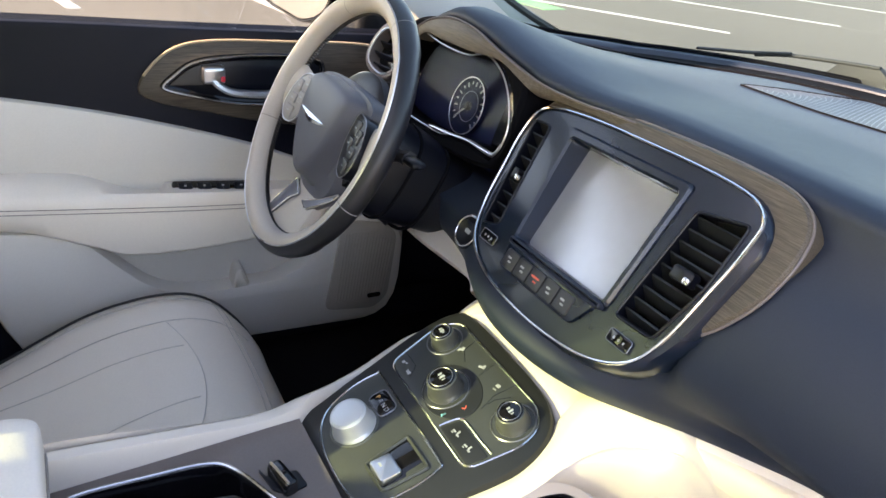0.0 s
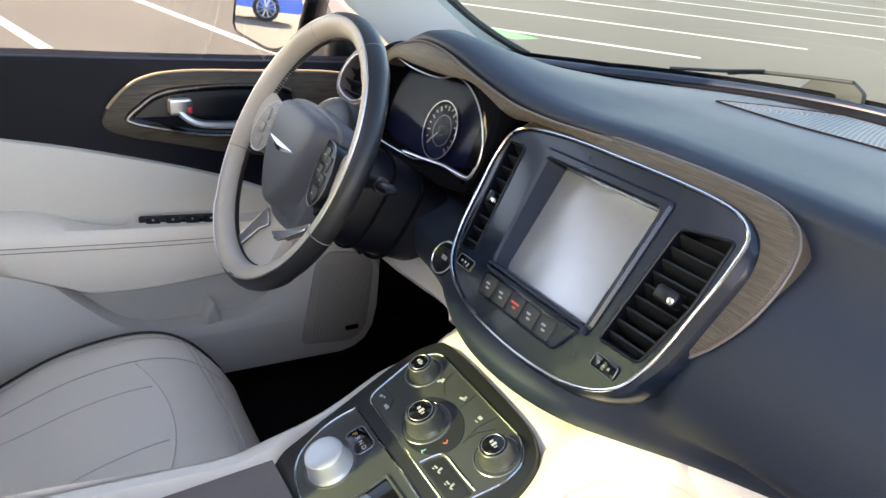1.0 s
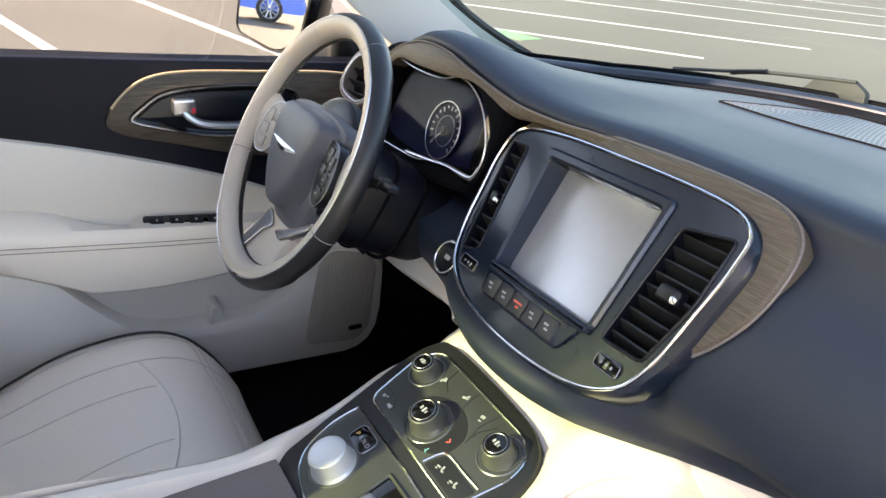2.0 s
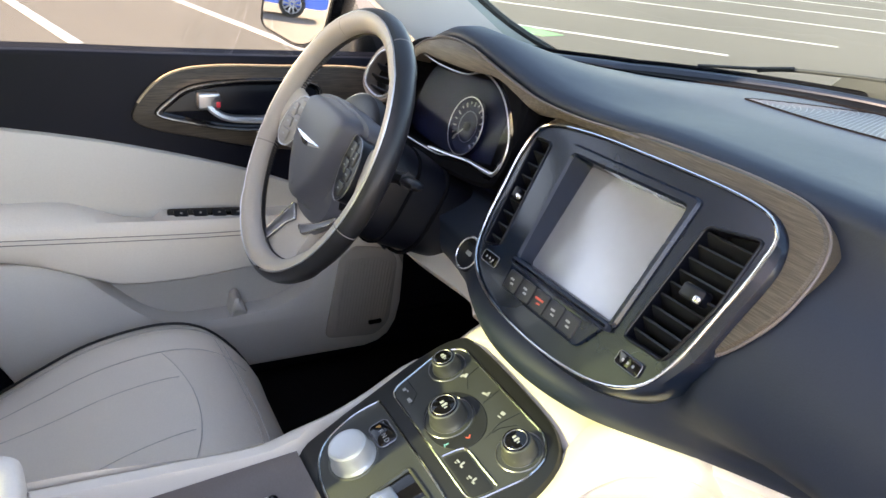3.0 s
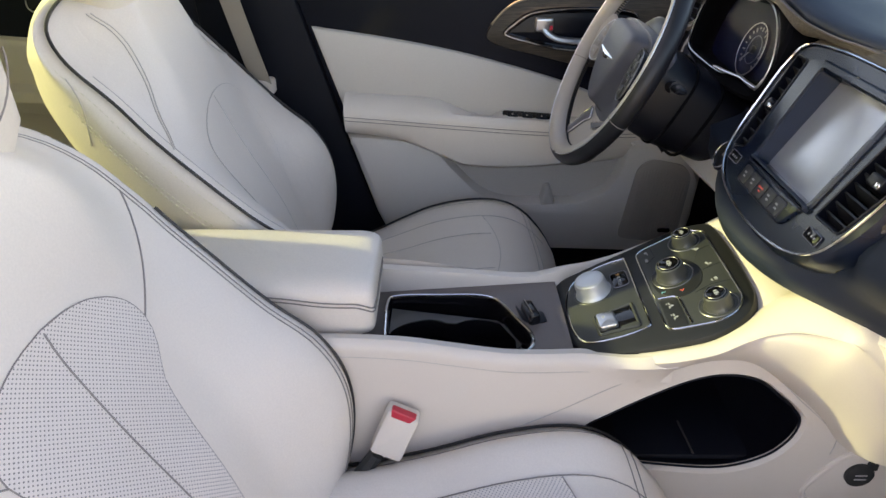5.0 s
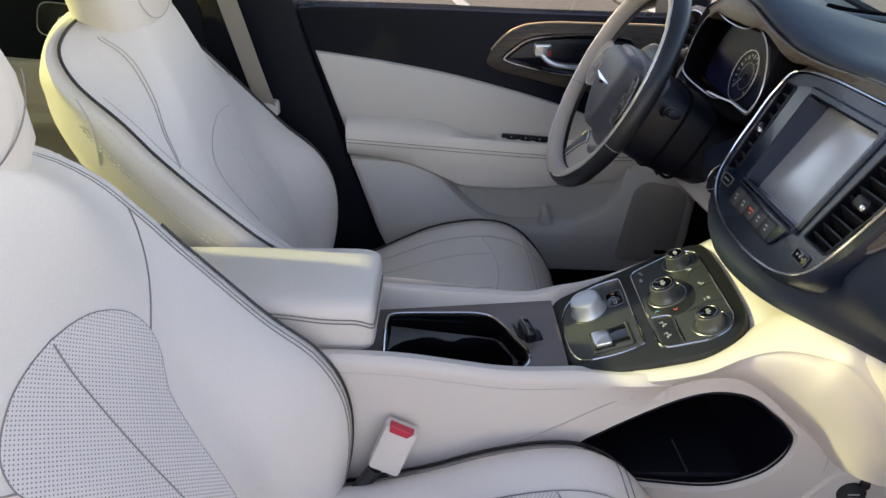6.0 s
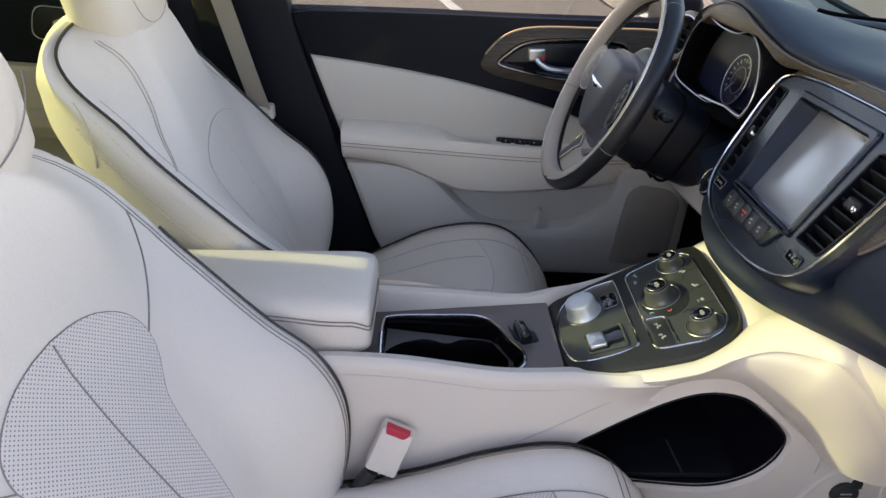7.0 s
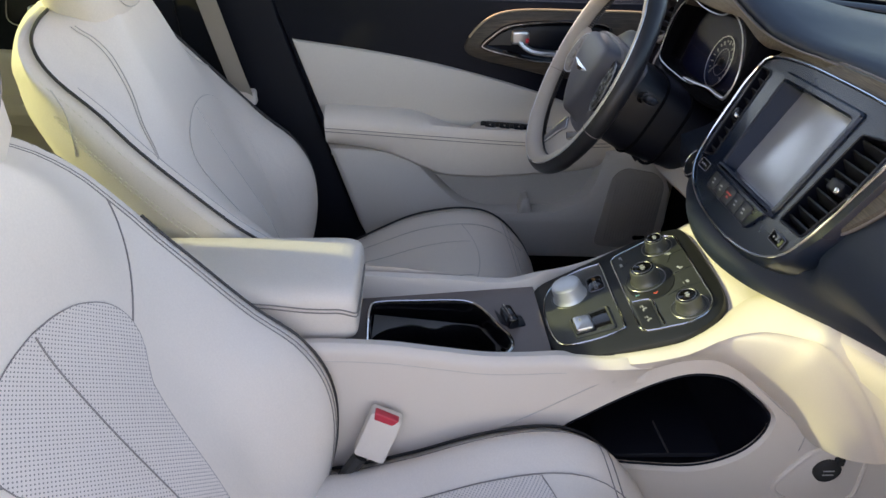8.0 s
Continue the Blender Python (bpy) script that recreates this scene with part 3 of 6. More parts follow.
    part("chrome_edge", tube([DM @ Vector((*p, 0.021)) for p in inset(bo, 0.004)], 0.0022, True, 6), CHROME, bz, "thin chrome outline")
    h = part("handle", tube([DM @ Vector(p) for p in spline([(0.372, 0.775, 0.03), (0.385, 0.762, 0.034), (0.41, 0.752, 0.036), (0.47, 0.748, 0.034), (0.51, 0.752, 0.02)], 5)], 0.0085, flat=0.8), SILVER, d, "satin chrome inner door handle")
    part("lock_tab", dp(rrect(0.355, 0.768, 0.392, 0.796, 0.005), 0.038, 0.004, 0.016, 0), SILVER, h)
    part("lock_mark", dp(rrect(0.384, 0.772, 0.391, 0.782, 0.002), 0.0395, 0.0005, 0.03, 0), RED, h)
    # window switches
    SM = axes((-0.680, 0.35, 0.5800), (0, 1, -0.07), (1, 0, -0.42)) @ Matrix.Diagonal((1, 1, -1, 1))
    sw = part("switch_panel", prism(rrect(-0.058, -0.014, 0.085, 0.016, 0.006), SM, 0.004, 0.001, None, -0.01), GLOSSB, d, "gloss black window switch panel")
    for i in range(4):
        part("switch", prism(rrect(-0.048 + i * 0.033, -0.008, -0.024 + i * 0.033, 0.010, 0.003), SM, 0.007, 0.002, None, 0.0), SATIN, sw)
        part("mark", prism(rrect(-0.038 + i * 0.033, -0.001, -0.034 + i * 0.033, 0.003, 0.001), SM, 0.0074, 0, None, 0.006), WHITEINK, sw, "", False)
    g = part("window_pane", prism([(-0.16, 0.86), (0.70, 0.85), (0.56, 1.10), (0.30, 1.32), (-0.22, 1.33)], DM, 0.0, 0, None, -0.03), PANE, d, "clear window glass", False)
    g.visible_shadow = False
    return d


driver_door()


# ---- door mirror ----
def door_mirror():
    d = thing("door_mirror", (-0.95, 0.66, 0.86), "black outside mirror with dark-edged glass", "mirror")
    m = axes((-0.98, 0.615, 0.90), (0.89, 0.45, 0), (0, 0.079, 1))
    o = rounded([(-0.105, -0.055), (0.02, -0.082), (0.085, -0.05), (0.115, 0.075), (-0.09, 0.075)], 0.03)
    bm = bmesh.new()
    rings(bm, [[m @ Vector((p[0] * k, p[1] * k, z)) for p in o] for k, z in ((1.0, 0.0), (1.06, -0.01), (1.06, -0.03), (0.95, -0.07), (0.6, -0.10))], cap1=True)
    part("housing", bm, GLOSSB, d)
    part("glass", prism(inset(o, 0.004), m, 0.003, 0.001, None, 0.0), MIRROR, d, "mirror glass", False)
    part("glass_edge", tube([m @ Vector((p[0], p[1], 0.002)) for p in o], 0.0022, True, 6), SATIN, d)
    part("arm", box(-0.89, 0.655, 0.83, -0.755, 0.75, 0.90, 0.02), BLACK, d)
    return d


door_mirror()


# ---- seats ----
PROF = curve1([(0.27, -0.05), (0.36, -0.018), (0.45, -0.006), (0.52, -0.016), (0.577, -0.050), (0.625, -0.108), (0.70, -0.182), (0.757, -0.236), (0.81, -0.284), (0.86, -0.334), (0.90, -0.358), (0.93, -0.364)])
HALF = curve1([(0.27, 0.235), (0.40, 0.245), (0.55, 0.255), (0.70, 0.267), (0.76, 0.268), (0.80, 0.262), (0.85, 0.258), (0.88, 0.252), (0.90, 0.240), (0.915, 0.215), (0.925, 0.17), (0.93, 0.11)])
SHOULDER = curve1([(0.76, 0.268), (0.786, 0.262), (0.831, 0.248), (0.861, 0.226), (0.885, 0.190), (0.905, 0.145), (0.92, 0.10), (0.93, 0.06)])
CUSH = curve1([(-0.16, 0.335), (0.0, 0.342), (0.135, 0.375), (0.243, 0.413), (0.333, 0.428), (0.40, 0.412), (0.45, 0.366), (0.485, 0.305), (0.50, 0.25)])


def centre_y(z):
    return -0.205 - (z - 0.75) * 0.42 + 0.012 * math.exp(-((z - 0.52) / 0.10) ** 2)


def back_at(u, z, lift=0.0):
    """Front of the backrest: u across from -1 to 1, z up."""
    a = abs(u)
    w = smooth01(0.42, 0.96, a)
    y0, y1 = centre_y(z), PROF(z)
    y = y0 + (y1 - y0 + 0.004) * w - 0.010 * smooth01(0.95, 1.0, a)
    return Vector((u * HALF(z), y + lift, z + 0.35 * lift))


def cushion_at(u, y, lift=0.0):
    a = abs(u)
    h = 0.014 * smooth01(0.5, 0.8, a) - 0.034 * smooth01(0.80, 1.0, a) - 0.010 * (1 - smooth01(0.2, 0.6, a)) * smooth01(0.4, 0.1, y)
    return Vector((u * 0.25 * (1 - 0.10 * smooth01(0.36, 0.5, y)), y, CUSH(y) + 0.004 + h + lift))


bulge = curve1([(0.0, 0.008), (0.2, 0.0135), (0.4, 0.013), (0.7, 0.001), (1.0, -0.016)])


def dashes(pts, r):
    """Stitches along a line."""
    bm = bmesh.new()
    for a, b in zip(pts[::2], pts[1::2]):
        tube([a, b], r, seg=5, bm=bm)
    return bm


def seat(cx, dy, label):
    def cat(u, y, lift=0.0):
        p = cushion_at(u, y, lift)
        if cx < 0:
            p.z -= 0.008 + 0.012 * smooth01(0.15, 0.40, y) + 0.010 * smooth01(0.55, 0.85, abs(u))
            p.z += 0.016 * smooth01(0.84, 1.0, abs(u)) - 0.035 * smooth01(0.20, -0.02, y) * smooth01(0.2, 0.9, -u)
        return p

    s = thing("bucket_seat", (cx, dy + 0.1, 0.19), label, "seat", "front seats")
    T = Matrix.Translation((cx, dy, 0))
    # the backrest stands a little skewed towards the cabin
    K = Matrix.Translation((cx, dy + 0.015, 0)) @ Matrix(((1, 0, 0, 0), (math.copysign(0.11, -cx), 1, 0, 0), (0, 0, 1, 0), (0, 0, 0, 1)))

    def sh(bm):
        bm.transform(T)
        return bm

    # the passenger backrest stands more upright, and its shoulders fall away
    ahead = lambda z: 0.028 * smooth01(0.72, 0.89, z) if cx > 0 else 0.0
    slim = lambda z: SHOULDER(z) / HALF(z) if cx > 0 and z > 0.76 else 1.0

    def sk(bm, narrow=True):
        for v in bm.verts:
            v.co.x *= slim(v.co.z) if narrow else 1.0
            v.co.y += ahead(v.co.z) if narrow else ahead(0.9) * 0.9
        bm.transform(K)
        return bm

    thick = 0.040 if cx < 0 else 0.0
    rear_y = lambda z: min(centre_y(z) - 0.095 * smooth01(0.97, 0.84, z) - 0.045, PROF(z) - 0.032 - 0.04 * smooth01(0.93, 0.82, z)) - thick * smooth01(0.92, 0.78, z)
    us = steps(-1, 1, 36)
    TH = THREAD if cx > 0 else SOFTTHREAD
    # cushion
    ys = steps(-0.16, 0.50, 36)
    loops = []
    for y in ys:
        top = [cat(u, y) for u in us]
        l, r = top[0], top[-1]
        d = 0.018
        side = [Vector((r.x + 0.006, y, r.z - 0.012)), Vector((r.x + d, y, r.z - 0.05)), Vector((r.x + d - 0.006, y, 0.235)), Vector((l.x - d + 0.006, y, 0.235)), Vector((l.x - d, y, l.z - 0.05)), Vector((l.x - 0.006, y, l.z - 0.012))]
        loops.append(top + side)
    bm = bmesh.new()
    rings(bm, loops, cap0=True, cap1=True)
    cu = part("cushion", sh(bm), LEATHER, s)
    # perforated cushion centre
    ky = lambda u: 0.345 - 0.03 * (abs(u) / 0.56) ** 2
    bm = sheet(lambda u, v: cat(u, -0.14 + (ky(u) + 0.14) * v, 0.0018), steps(-0.56, 0.56, 20), steps(0, 1, 20), None, lambda u, v: (u * 0.25, v * 0.5))
    part("centre_panel", sh(bm), PERF if cx > 0 else LEATHER, cu, "leather centre panel")
    part("seam", sh(tube([cat(u, ky(u), 0.0012) for u in steps(-0.56, 0.56, 16)], 0.0010, seg=5)), TH, cu)
    for q in (-1, 1):
        part("seam", sh(tube([cat(0.57 * q, y, 0.001) for y in steps(-0.12, 0.45, 24)], 0.0010, seg=5)), TH, cu)
        part("seam", sh(tube([cat(q * (0.33 - 0.06 * t), 0.06 + 0.27 * t, 0.0022) for t in steps(0, 1, 14)], 0.0009, seg=5)), TH, cu)
        part("piping", sh(tube([cat(0.975 * q, y, 0.0045) + Vector((0.004 * q, 0, 0)) for y in steps(-0.1, 0.498, 40)], 0.0024, seg=7)), PIPE, cu, "dark piping")
        for k in (0.90, 0.935):
            part("stitching", sh(tube([cat(k * q, y, 0.0006) for y in steps(-0.1, 0.44, 30)], 0.0009, seg=5)), TH, cu)
    for e in (0.425, 0.437):
        part("stitching", sh(tube([cat(u, e - 0.03 * u * u, 0.0008) for u in steps(-0.9, 0.9, 24)], 0.0009, seg=5)), TH, cu)
    part("seat_base", sh(box(-0.21, -0.12, 0.19, 0.21, 0.44, 0.25, 0.02)), BLACK, s, "black plastic seat base")
    # backrest
    zs = [0.27 + 0.66 * math.sin(t) ** 0.9 for t in steps(0, math.pi / 2, 60)]
    loops = []
    for z in zs:
        fr = [back_at(u, z) for u in us]
        l, r = fr[0], fr[-1]
        yb = rear_y(z)
        near, rear = r.y - 0.012, yb + 0.03
        side = [Vector((r.x + bulge(t), near + (rear - near) * t, z)) for t in steps(0, 1, 8)] + [Vector((r.x * 0.82, yb, z))]
        loops.append(fr + side + [Vector((-p.x, p.y, z)) for p in reversed(side)])
    bm = bmesh.new()
    rings(bm, loops, cap0=True, cap1=True)
    ba = part("backrest", sk(bm), LEATHER, s)
    ba.data.attributes.remove(ba.data.attributes["sharp_edge"])
    yoke = curve1([(0.735, 0.93), (0.747, 0.858), (0.768, 0.787), (0.811, 0.672), (0.859, 0.619), (0.89, 0.646), (0.91, 0.72)])
    # arched perforated panel
    wide = curve1([(0.36, 0.18), (0.51, 0.22), (0.64, 0.30), (0.675, 0.40), (0.70, 0.43), (0.73, 0.385), (0.755, 0.25), (0.765, 0.12), (0.768, 0.0)] if cx > 0 else
                  [(0.36, 0.25), (0.50, 0.40), (0.57, 0.52), (0.62, 0.585), (0.655, 0.605), (0.685, 0.585), (0.705, 0.51), (0.719, 0.40), (0.729, 0.25), (0.7335, 0.12), (0.735, 0.0)])
    crown, bend = (0.768, 0.70) if cx > 0 else (0.735, 0.66)
    pz = steps(0.36, bend, 24)[:-1] + [bend + (crown - bend) * math.sin(t) for t in steps(0, math.pi / 2, 18)]
    bm = sheet(lambda u, z: back_at(u * wide(z), z, 0.0018), steps(-1, 1, 20), pz, None, lambda u, z: (u * wide(z) * 0.255, z * 1.085))
    part("back_panel", sk(bm), PERF if cx > 0 else LEATHER, ba, "perforated leather centre panel" if cx > 0 else "smooth leather centre panel")
    for q in (-1, 1):
        part("seam", sk(tube([back_at(q * wide(z), z, 0.001) for z in pz], 0.0010, seg=5)), TH, ba)
    part("seam", sk(tube([back_at(0.0, z, 0.0018) for z in steps(0.44, crown - 0.004, 20)], 0.0011, seg=5)), TH, ba)
    for q in (-1, 1):
        if cx > 0:
            part("seam", sk(tube([back_at(q * 0.90, 0.790, 0.0008), back_at(q * 0.86, 0.7805, 0.0008)] + [back_at(q * (0.81 - 0.38 * t ** 0.93), 0.7705 - 0.0716 * t, 0.0008) for t in steps(0, 1, 12)], 0.0010, seg=5)), TH, ba)
        for o in (0.0, 0.022) if cx < 0 else ():
            part("seam", sk(tube([back_at(q * (yoke(z) + o), z, 0.0008) for z in steps(0.735, 0.91, 30)], 0.0010, seg=5)), TH, ba)
        part("piping", sk(tube([back_at(q * (0.99 if cx < 0 else 0.972), z, 0.003 if cx < 0 else 0.0012) + Vector((0.005 * q if cx < 0 else 0.0, 0.002, 0)) for z in [0.30 + (0.63 if cx < 0 else 0.455) * math.sin(t) for t in steps(0, math.pi / 2, 64)]], 0.0026 if cx < 0 else 0.0019, seg=7)), PIPE, ba, "dark piping")
        for k in (0.90, 0.925) if cx > 0 else (0.93,):
            part("stitching", sk(tube([back_at(k * q, z, 0.0004) for z in steps(0.34, 0.84 if cx < 0 else 0.90, 40)], 0.0009, seg=5)), TH, ba)
        # seams of the side panel
        def flank(z, t):
            e = back_at(1, z)
            yb = rear_y(z)
            return Vector((q * (e.x + bulge(t) + 0.0003), e.y - 0.012 + (yb + 0.042 - e.y) * t, z))

        for off in (0.0, 0.07):
            part("stitching", sk(dashes([flank(0.50 + 0.31 * k / 90, 0.22 + 0.30 * (k / 90) ** 1.5 + off) for k in range(91)], 0.0014)), CREAMTHREAD, ba, "cream double stitching")
        part("stitching", sk(dashes([flank(0.40 + 0.46 * k / 120, 0.06) for k in range(121)], 0.0008)), CREAMTHREAD, ba)
        part("seam", sk(tube([flank(0.845 - 0.10 * k / 8, 0.02 + 0.75 * k / 8) for k in range(9)], 0.0012, seg=5)), TH, ba)
    # headrest
    hy, hz = -0.325, 0.885
    lp = []
    for z, w, d, o in ((zz, ww * 1.13, dd * 1.05, oo) for zz, ww, dd, oo in ((0.0, 0.095, 0.030, 0.0), (0.004, 0.118, 0.046, 0.0), (0.03, 0.13, 0.056, -0.002), (0.09, 0.138, 0.056, -0.010), (0.14, 0.134, 0.052, -0.022), (0.175, 0.12, 0.042, -0.034), (0.195, 0.09, 0.026, -0.042), (0.20, 0.05, 0.012, -0.044))):
        ring = [Vector((w * math.copysign(abs(math.cos(a)) ** 0.55, math.cos(a)), hy + o + d * math.copysign(abs(math.sin(a)) ** 0.7, math.sin(a)), hz + z)) for a in steps(0, 2 * math.pi, 40)[:-1]]
        lp.append(ring)
    bm = bmesh.new()
    rings(bm, lp, cap0=True, cap1=True)
    hr = part("headrest", sk(bm, False), LEATHER, s, "rounded beige leather headrest")
    for q in (-1, 1):
        part("post", sk(tube([(0.07 * q, hy - 0.01, 0.82), (0.07 * q, hy - 0.005, 0.90)], 0.006), False), CHROME, hr)
    part("seam", sk(tube([Vector((0.118 * math.cos(a), hy + 0.057 - 0.012 * (1 + math.sin(a)) * 0.5, hz + 0.10 + 0.075 * math.sin(a))) for a in steps(math.pi, 2 * math.pi, 24)], 0.0009, seg=5), False), TH, hr)
    return s


seat(0.37, 0.0, "beige leather front seat with perforated centre and dark piping")
seat(-0.37, -0.07, "beige leather seat behind the steering wheel, dark piping")


# ---- belts ----
def belt_buckle():
    b = thing("belt_buckle", (0.145, 0.06, 0.36), "beige seat belt buckle with red release button", "seat belt")
    m = axes((0.150, 0.080, 0.391), (0.10, 0.90, -0.36), (-0.14, 0.38, 0.90))
    part("body", prism(rrect(-0.022, 0.0, 0.025, 0.076, 0.006), m, 0.012, 0.005, None, -0.012), CREAM, b)
    part("release_button", prism(rounded([(-0.015, 0.066), (0.013, 0.066), (0.0195, 0.0775), (-0.0175, 0.0785)], 0.003), m, 0.0125, 0.002, None, 0.0), RED, b, "red release button")
    part("stalk", tube([(0.150, 0.07, 0.39), (0.155, 0.04, 0.345), (0.160, 0.02, 0.30)], 0.011, seg=8), RUBBER, b, "black buckle stalk")


belt_buckle()


def seat_belt():
    b = thing("seat_belt", (-0.70, -0.25, 0.6), "beige seat belt hanging at the pillar", "seat belt")
    bm = bmesh.new()
    line = spline([(-0.675, -0.24, 0.655), (-0.672, -0.262, 0.74), (-0.665, -0.30, 0.90), (-0.655, -0.35, 1.10), (-0.64, -0.38, 1.22)], 5)
    a = Vector((0.25, 0.97, 0.1)).normalized() * 0.023
    rings(bm, [[p - a, p + a, p + a + Vector((0.0015, 0, 0)), p - a + Vector((0.0015, 0, 0))] for p in line], cap0=True, cap1=True)
    part("webbing", bm, WEB, b)
    part("guide", box(-0.705, -0.272, 0.635, -0.668, -0.215, 0.665, 0.008), CREAM, b, "beige plastic belt guide")


seat_belt()


# ---- centre console ----
def fill(bm, loops):
    """Flat face between an outline and its holes."""
    es = []
    vv = []
    for lp in loops:
        vs = [bm.verts.new(p) for p in lp]
        vv.append(vs)
        es += [bm.edges.new((vs[i], vs[(i + 1) % len(vs)])) for i in range(len(vs))]
    bmesh.ops.triangle_fill(bm, use_beauty=True, use_dissolve=False, edges=es)
    return vv


TOPZ = curve1([(-0.32, 0.50), (-0.1, 0.552), (0.0, 0.560), (0.105, 0.556), (0.182, 0.545), (0.245, 0.536), (0.30, 0.535), (0.345, 0.537), (0.40, 0.538), (0.45, 0.551), (0.51, 0.574), (0.565, 0.603), (0.62, 0.625), (0.70, 0.628), (0.9, 0.60)])
TOPL = curve1([(-0.32, 0.52), (-0.1, 0.543), (0.0, 0.545), (0.2, 0.534), (0.3, 0.528), (0.35, 0.540), (0.40, 0.545), (0.45, 0.553), (0.51, 0.574), (0.565, 0.603), (0.62, 0.625), (0.70, 0.628), (0.9, 0.60)])
CUB = [(0.36, 0.405), (0.396, 0.437), (0.463, 0.480), (0.505, 0.501), (0.54, 0.510), (0.575, 0.508), (0.605, 0.497), (0.637, 0.471), (0.664, 0.446), (0.679, 0.420), (0.674, 0.384), (0.650, 0.350), (0.610, 0.327), (0.565, 0.318), (0.502, 0.322), (0.43, 0.332), (0.37, 0.35)]


def console():
    c = thing("centre_console", (0, 0.2, 0.19), "beige centre console with taupe and black trim", "console")
    # right side with the opening, left side plain
    for s in (1, -1):
        bm = bmesh.new()
        X = 0.118 * s
        outer = [Vector((X, y, TOPZ(y) - 0.012)) for y in steps(-0.32, 0.9, 60)] + [Vector((X, 0.9, 0.19)), Vector((X, -0.32, 0.19))]
        hole = [Vector((X, p.x, p.y)) for p in spline([(a, b, 0) for a, b in CUB], 5, True)] if s > 0 else None
        fill(bm, [outer, hole] if s > 0 else [outer])
        if s > 0:
            o2 = [(p.y, p.z) for p in hole]
            i1, i2 = inset(o2, 0.003), inset(o2, 0.006)
            rings(bm, [hole, [Vector((X - 0.004, *p)) for p in i1], [Vector((X - 0.012, *p)) for p in i2]])
        part("side_panel", bm, CREAM, c, "beige console side")
    hole2 = inset([(p.x, p.y) for p in spline([(a, b, 0) for a, b in CUB], 5, True)], 0.006)
    bm = bmesh.new()
    rings(bm, [[Vector((0.107, *p)) for p in hole2], [Vector((-0.09, *p)) for p in hole2]], cap1=True)
    cub = part("storage_bin", bm, SATIN, c, "black through-console storage bin")
    part("bin_shelf", box(-0.08, 0.40, 0.33, 0.10, 0.66, 0.338, 0.003), BLACK, cub)
    for a, b in (((0.03, 0.533, 0.339), (0.098, 0.538, 0.339)), ((0.035, 0.641, 0.339), (0.092, 0.645, 0.339)), ((-0.085, 0.60, 0.34), (-0.085, 0.648, 0.43))):
        part("bin_ridge", tube([a, b], 0.0016, seg=5), WELL, cub)
    part("bin_rim", tube([Vector((0.112, *p)) for p in inset(hole2, 0.001)], 0.0018, True, 6), BLACK, cub)
    # rounded rails on both sides, clear of the control panel
    pad_r = curve1([(0.33, 0.0), (0.352, 0.088), (0.39, 0.107), (0.454, 0.121), (0.518, 0.132), (0.568, 0.126), (0.59, 0.10), (0.62, 0.06)])
    pad_l = curve1([(0.33, 0.0), (0.352, 0.108), (0.436, 0.124), (0.518, 0.138), (0.568, 0.133), (0.59, 0.10), (0.62, 0.06)])
    for s in (1, -1):
        lp = []
        for y in steps(-0.32, 0.472 if s > 0 else 0.9, 70):
            t = TOPZ(y) if s > 0 else TOPL(y) + 0.008 * smooth01(0.56, 0.60, y)
            fl = 0.036 * smooth01(0.34, 0.52, y) - (0.020 * smooth01(0.50, 0.57, y) if s < 0 else 0)
            wi = 0.022 + 0.03 * smooth01(0.34, 0.45, y)
            dive = 0.010 * smooth01(0.432, 0.472, y) if s > 0 else 0
            X, t = 0.1185 + fl - dive, t - dive
            pe = pad_r(y) if s > 0 else pad_l(y)
            wi = max(min(wi, X - pe), 0.011) if 0.33 < y < 0.60 else wi
            lo = fl * smooth01(0.50, 0.43, y) if s > 0 else fl
            prof = [(0.1186, t - 0.04 - 1.2 * lo), (0.1186 + 0.12 * lo, t - 0.03 - 0.9 * lo), (0.1185 + 0.65 * lo, t - 0.018 - 0.5 * lo), (X, t - 0.012), (X - 0.0035, t - 0.004), (X - 0.010, t), (X - wi, t - 0.0015), (X - wi - 0.002, t - 0.006), (X - wi - 0.002, t - 0.05)]
            lp.append([Vector((a * s, y, b)) for a, b in prof])
        bm = bmesh.new()
        rings(bm, lp, closed=False)
        r = part("top_rail", bm, CREAM, c)
        if s > 0:
            part("seam", tube([Vector((0.1188, y, TOPZ(y) - 0.024)) for y in steps(-0.05, 0.36, 40)], 0.0006, seg=5), SOFTTHREAD, r)
            part("arched_seam", tube([Vector((0.1188, a, b)) for a, b in [tuple(p[:2]) for p in spline([(0.25, 0.40, 0), (0.318, 0.438, 0), (0.435, 0.508, 0), (0.529, 0.538, 0), (0.573, 0.535, 0), (0.614, 0.507, 0), (0.66, 0.463, 0), (0.706, 0.42, 0), (0.729, 0.392, 0), (0.728, 0.36, 0)], 6)]], 0.0008, seg=5), SOFTTHREAD, r)
    # front apron up to the dash
    bm = sheet(lambda u, y: Vector((u * 0.125, y, TOPZ(y) - 0.003 - 0.022 * smooth01(0.592, 0.572, y) + 0.012 * (1 - u * u) * smooth01(0.60, 0.68, y))), steps(-1, 1, 12), steps(0.57, 0.9, 18))
    part("front_apron", bm, CREAM, c)
    # wing that fans out to the dash: a sloping top and a flared flank below its crease
    brim = spline([(0.1155, 0.425, 0.5435), (0.1210, 0.455, 0.5525), (0.1280, 0.490, 0.5665), (0.1310, 0.516, 0.5785), (0.124, 0.555, 0.600), (0.116, 0.600, 0.634), (0.140, 0.628, 0.654), (0.172, 0.650, 0.656), (0.205, 0.668, 0.656), (0.244, 0.705, 0.600), (0.236, 0.760, 0.515), (0.215, 0.81, 0.42)], 6)
